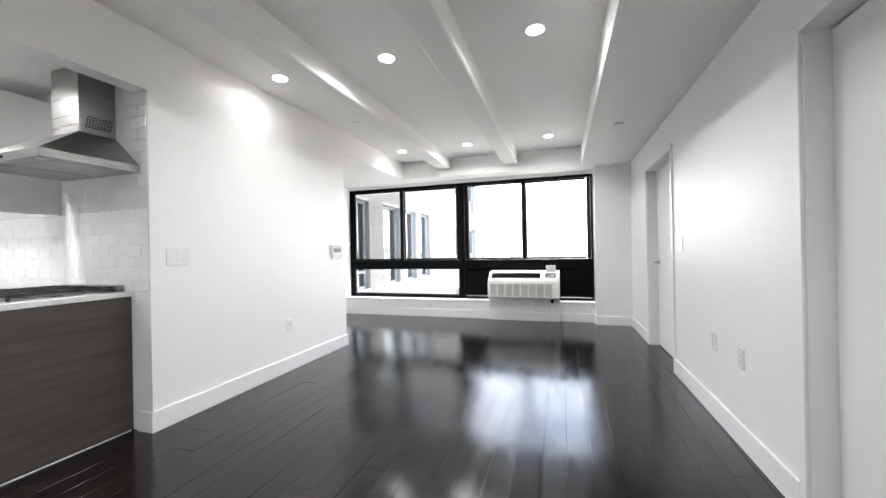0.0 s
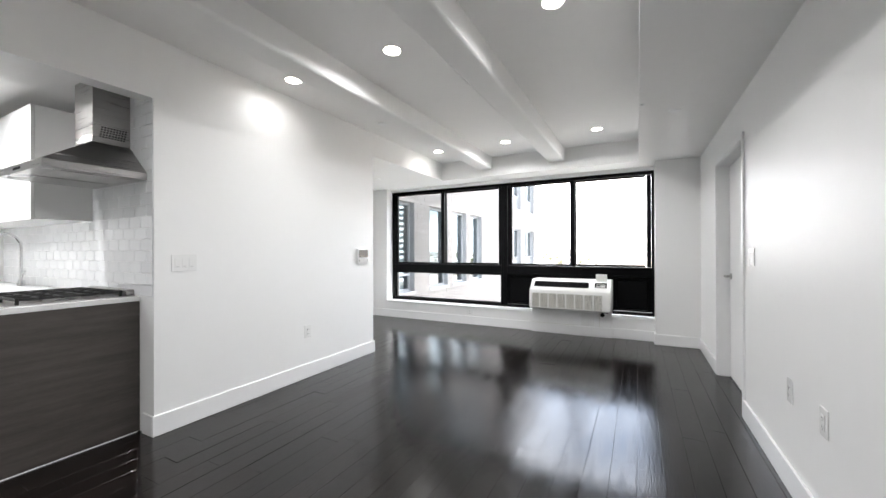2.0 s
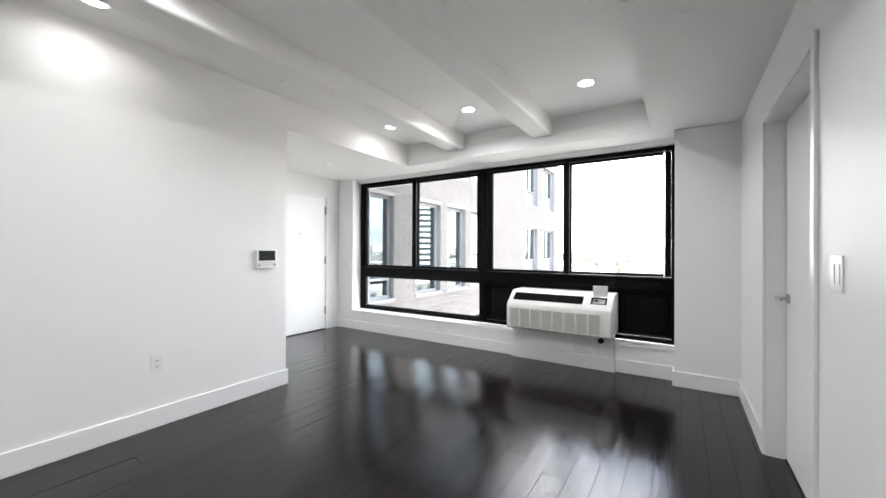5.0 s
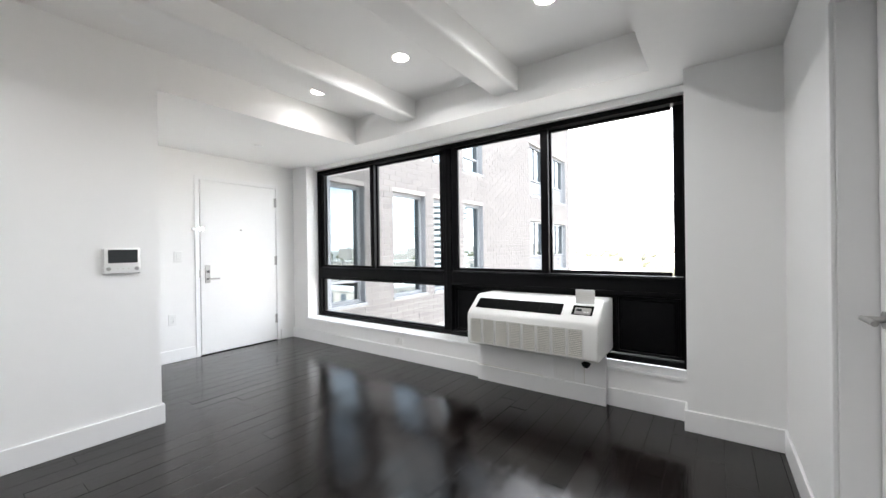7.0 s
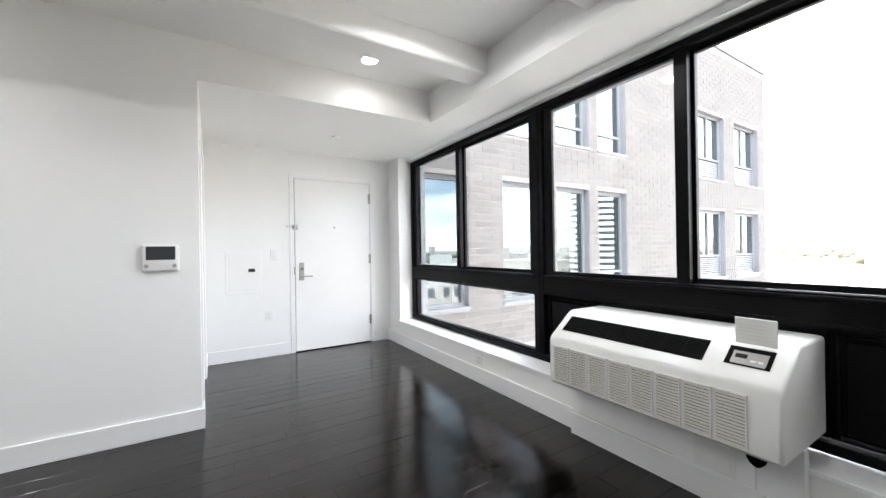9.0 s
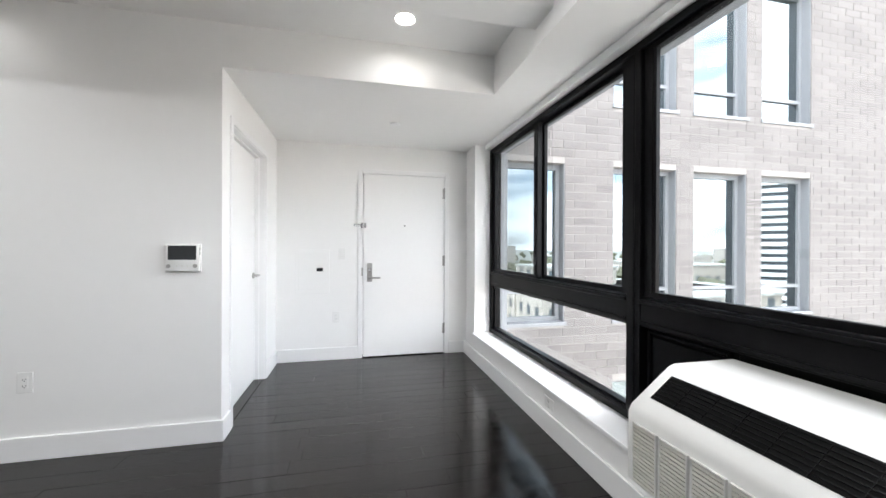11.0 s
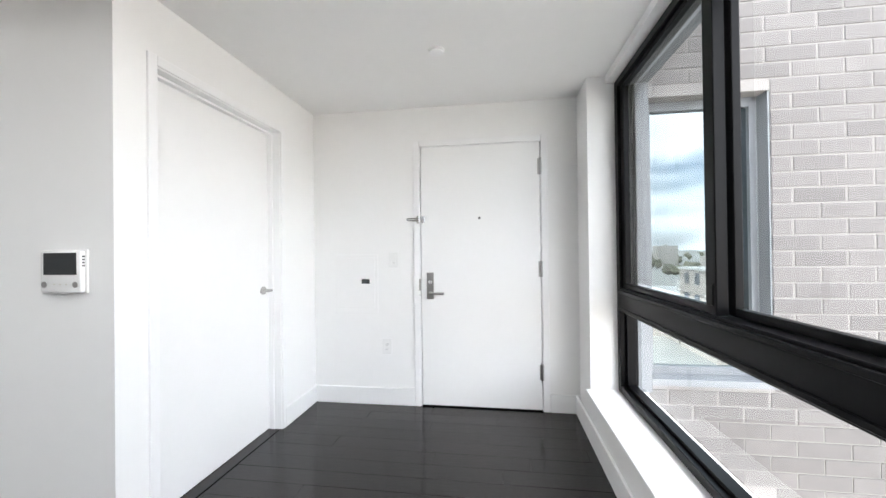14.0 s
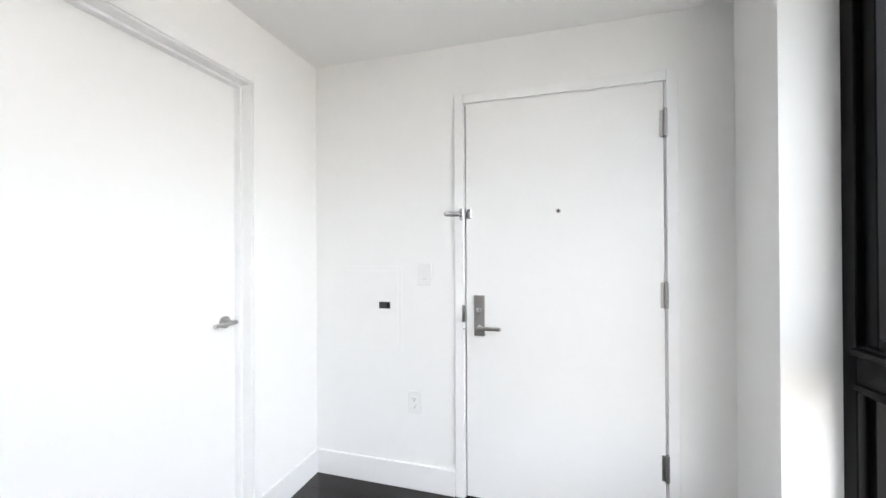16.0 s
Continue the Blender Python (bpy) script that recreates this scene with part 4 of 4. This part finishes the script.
rng = random.Random(7)
walls_bm, roofs_bm, glass_bm = Soup(), Soup(), Soup()
for i in range(150):
    ang = radians(rng.uniform(-35, 128))
    dist = 60 + 900 * rng.random() ** 1.6
    bx, by = math.sin(ang) * dist, 8 + math.cos(ang) * dist
    if bx < 26 and by < 60:
        continue
    w, dpt = rng.uniform(9, 26), rng.uniform(9, 26)
    hgt = rng.choice((4, 5, 6, 7, 9, 11)) + (dist / 60 if rng.random() < 0.35 else 0)
    z1 = -14 + hgt
    walls_bm.box(bx - w / 2, bx + w / 2, by - dpt / 2, by + dpt / 2, -14, z1)
    roofs_bm.box(bx - w / 2 - 0.2, bx + w / 2 + 0.2, by - dpt / 2 - 0.2, by + dpt / 2 + 0.2, z1, z1 + 0.35)
    roofs_bm.box(bx - 1.5, bx + 1.5, by - 1.5, by + 1.5, z1 + 0.35, z1 + 2.2)
    for fl in range(int(hgt // 3)):
        for k in range(int(w // 3)):
            wx = bx - w / 2 + 1.2 + k * 3
            glass_bm.box(wx, wx + 1.2, by - dpt / 2 - 0.05, by - dpt / 2 + 0.02, -13 + fl * 3, -11.4 + fl * 3)
        for k in range(int(dpt // 3)):
            wy = by - dpt / 2 + 1.2 + k * 3
            glass_bm.box(bx - w / 2 - 0.05, bx - w / 2 + 0.02, wy, wy + 1.2, -13 + fl * 3, -11.4 + fl * 3)
tagged(walls_bm.made("backdrop", FARWALL), "distant low brick city blocks beyond the windows", "backdrop", kind="structure")
tagged(roofs_bm.made("backdrop_roofs", ROOFPALE), "pale flat roofs of distant city blocks", "backdrop", kind="structure")
tagged(glass_bm.made("backdrop_windows", FARGLASS), "windows of distant city blocks", "backdrop", kind="structure")

ico = bmesh.new()
bmesh.ops.create_icosphere(ico, subdivisions=2, radius=1)
ico_v, ico_f = [v.co.copy() for v in ico.verts], [[v.index for v in f.verts] for f in ico.faces]
ico.free()
tb = Soup()
for i in range(420):
    ang, dist = radians(rng.uniform(-30, 125)), rng.uniform(70, 900)
    tx, ty = math.sin(ang) * dist, 8 + math.cos(ang) * dist
    for k in range(3):
        r = rng.uniform(1.5, 3.6)
        base, c0 = len(tb.v), Vector((tx + rng.uniform(-3, 3), ty + rng.uniform(-3, 3), -14 + rng.uniform(2, 7)))
        flat = rng.uniform(0.6, 1.1)
        for v in ico_v:
            q = v * r * (1 + 0.45 * noise.noise(v * 2.3 + c0))
            tb.v.append((c0.x + q.x, c0.y + q.y, c0.z + q.z * flat))
        tb.f += [[base + j for j in f] for f in ico_f]
tagged(tb.made("far_trees", FOLIAGE), "distant hazy green tree crowns between the blocks", "trees", kind="stuff")


def balcony_tower():
    t = thing("apartment_tower", "distant pale tower with stacked white balcony slabs", "building", (57, 95, -14))
    part("wall", rod(bmesh.new(), (0, 0, 0), (0, 0, 36), 6.0, 32), FARGLASS, t)
    one = rod(bmesh.new(), (0, 0, 0), (0, 0, 0.75), 7.4, 40)
    first_slab = part("balcony", one, TRIM, t)
    for k in range(1, 22):
        o = new("balcony", first_slab.data)
        o.parent = t
        o.location = (0.25 * math.sin(k * 0.9), 0.25 * math.cos(k * 0.7), k * 1.6)


balcony_tower()


# ---- pieces: kitchen tiles ----
def piece(name, mesh, parent, at):
    o = new(name, mesh)
    o.parent = parent
    o.location = at
    return o


def finish(name, bm, mat):
    me = bpy.data.meshes.new(name)
    bm.to_mesh(me)
    bm.free()
    me.materials.append(mat)
    return me


def tapered(name, half, face, lift, axis, mat):
    """A flat piece: a base rectangle of the half-sizes, chamfered to its face. axis: the way that the face looks."""
    (a, b), ch = half, face
    ring = [[(-a, -b, 0), (a, -b, 0), (a, b, 0), (-a, b, 0)], [(-a, -b, lift - ch), (a, -b, lift - ch), (a, b, lift - ch), (-a, b, lift - ch)],
            [(-a + ch, -b + ch, lift), (a - ch, -b + ch, lift), (a - ch, b - ch, lift), (-a + ch, b - ch, lift)]]
    turn = {"z": lambda v: v, "x": lambda v: (v[2], v[0], v[1]), "-y": lambda v: (v[0], -v[2], v[1])}[axis]
    bm = bmesh.new()
    vs = [[bm.verts.new(turn(v)) for v in r] for r in ring]
    for lo, hi in zip(vs, vs[1:]):
        for i in range(4):
            bm.faces.new((lo[i], lo[(i + 1) % 4], hi[(i + 1) % 4], hi[i]))
    bm.faces.new(vs[2])
    bmesh.ops.recalc_face_normals(bm, faces=bm.faces[:])
    return finish(name, bm, mat)


splash = bpy.data.objects["wall_kitchen_north"]
tile_w, tile_h = 0.152, 0.076
tagged(obj("grout_bed", boxes((-5.40, XL - 0.126, YK - 0.005, YK - 0.0005, 0.913, SOF - 0.002)), GROUT), "pale grout between glazed wall tiles", "grout", kind="structure")
tile_meshes = {}
for r in range(19):
    z = 0.914 + r * tile_h
    x = XL - 0.003 - (tile_w / 2 if r % 2 else 0)
    if r % 2:
        cells = [(XL - 0.003 - tile_w / 2, XL - 0.003)]
    else:
        cells = []
    while x > -5.4:
        cells.append((x - tile_w, x))
        x -= tile_w
    for a, b in cells:
        if z > 1.40 and b < -3.44:
            continue
        if z + tile_h > SOF:
            continue
        k = round(b - a, 3)
        if k not in tile_meshes:
            tile_meshes[k] = tapered("tile", ((k - 0.003) / 2, (tile_h - 0.003) / 2), 0.0015, 0.006, "-y", TILE)
        piece("tile", tile_meshes[k], splash, ((a + b) / 2, YK - 0.001, z + tile_h / 2))

# ---- pieces: bricks of the wing ----
BL, BH, J = 0.305, 0.1016, 0.010
brick_near = {}
rest_v, rest_f = [], []
rr = random.Random(3)
for row in range(int((6.15 + 4.6) / BH)):
    z = -4.6 + row * BH
    y = FY0 - (BL / 2 if row % 2 else 0)
    while y < FY1:
        spans = [(max(y, FY0), min(y + BL - J, FY1))]
        y += BL
        for a, b, c, d in OPENINGS:
            if z + BH - J > c + 0.005 and z < d - 0.005:
                nxt = []
                for u, v in spans:
                    if u < a:
                        nxt.append((u, min(v, a)))
                    if v > b:
                        nxt.append((max(u, b), v))
                spans = nxt
        for u, v in spans:
            if v - u < 0.02:
                continue
            if v < 8.95 and 0.0 < z < 3.1:
                k = round((v - u) / 0.01) * 0.01
                if k not in brick_near:
                    brick_near[k] = tapered("brick", (k / 2, (BH - J) / 2), 0.003, 0.012, "x", BRICK)
                piece("brick", brick_near[k], wing, (-0.0085 + rr.uniform(-0.0015, 0.0015), (u + v) / 2 - FY0, z + (BH - J) / 2 + 14))
            else:
                i, x0, x1 = len(rest_v), -0.0085, 0.003 + rr.uniform(-0.0015, 0.0015)
                ua, va, za, zb = u - FY0, v - FY0, z + 14, z + BH - J + 14
                rest_v += [(x0, ua, za), (x0, va, za), (x0, va, zb), (x0, ua, zb), (x1, ua, za), (x1, va, za), (x1, va, zb), (x1, ua, zb)]
                rest_f += [(i + 4, i + 5, i + 6, i + 7), (i, i + 1, i + 5, i + 4), (i + 1, i + 2, i + 6, i + 5), (i + 2, i + 3, i + 7, i + 6), (i + 3, i, i + 4, i + 7)]
me = bpy.data.meshes.new("brickwork")
me.from_pydata(rest_v, [], rest_f)
me.materials.append(BRICK)
ob = new("brickwork", me)
ob.parent = wing
ob["kind"] = "stuff"

# ---- pieces: floor planks ----
PW = 0.13
floor_ob = bpy.data.objects["floor"]
plank_meshes = {}
rest = Soup()
rp = random.Random(11)
LENGTHS = (0.55, 0.75, 0.95, 1.15, 1.35, 1.55)


def lay(x, y0, y1, near):
    """One row of planks with random lengths between two ends."""
    y = y0 - rp.uniform(0, 0.9)
    while y < y1 - 0.01:
        ln = rp.choice(LENGTHS)
        a, b = max(y, y0), min(y + ln, y1)
        y += ln
        if b - a < 0.03:
            continue
        if near and b > 0.2:
            k = round(b - a, 2)
            if k not in plank_meshes:
                plank_meshes[k] = tapered("plank", ((PW - 0.0010) / 2, (k - 0.0010) / 2), 0.0008, 0.009, "z", PLANK)
            piece("plank", plank_meshes[k], floor_ob, (x + PW / 2, (a + b) / 2, -0.009 + rp.uniform(0, 0.0004))).rotation_euler = (rp.gauss(0, 0.0011), rp.gauss(0, 0.006), 0)
        else:
            rest.box(x + 0.0006, x + PW - 0.0006, a + 0.0006, b - 0.0006, -0.009, 0.0)


x = -6.0
while x < 1.03:
    if x < -4.33:
        lay(x, YB, YK + 0.1, False)
    elif x < -2.70:
        lay(x, YB, YK + 0.1, False)
        lay(x, YH - 0.14, 6.23, True)
    else:
        lay(x, YB, 6.23, True)
    x += PW
planks = rest.made("planks", PLANK)
planks.parent = floor_ob
planks["kind"] = "stuff"
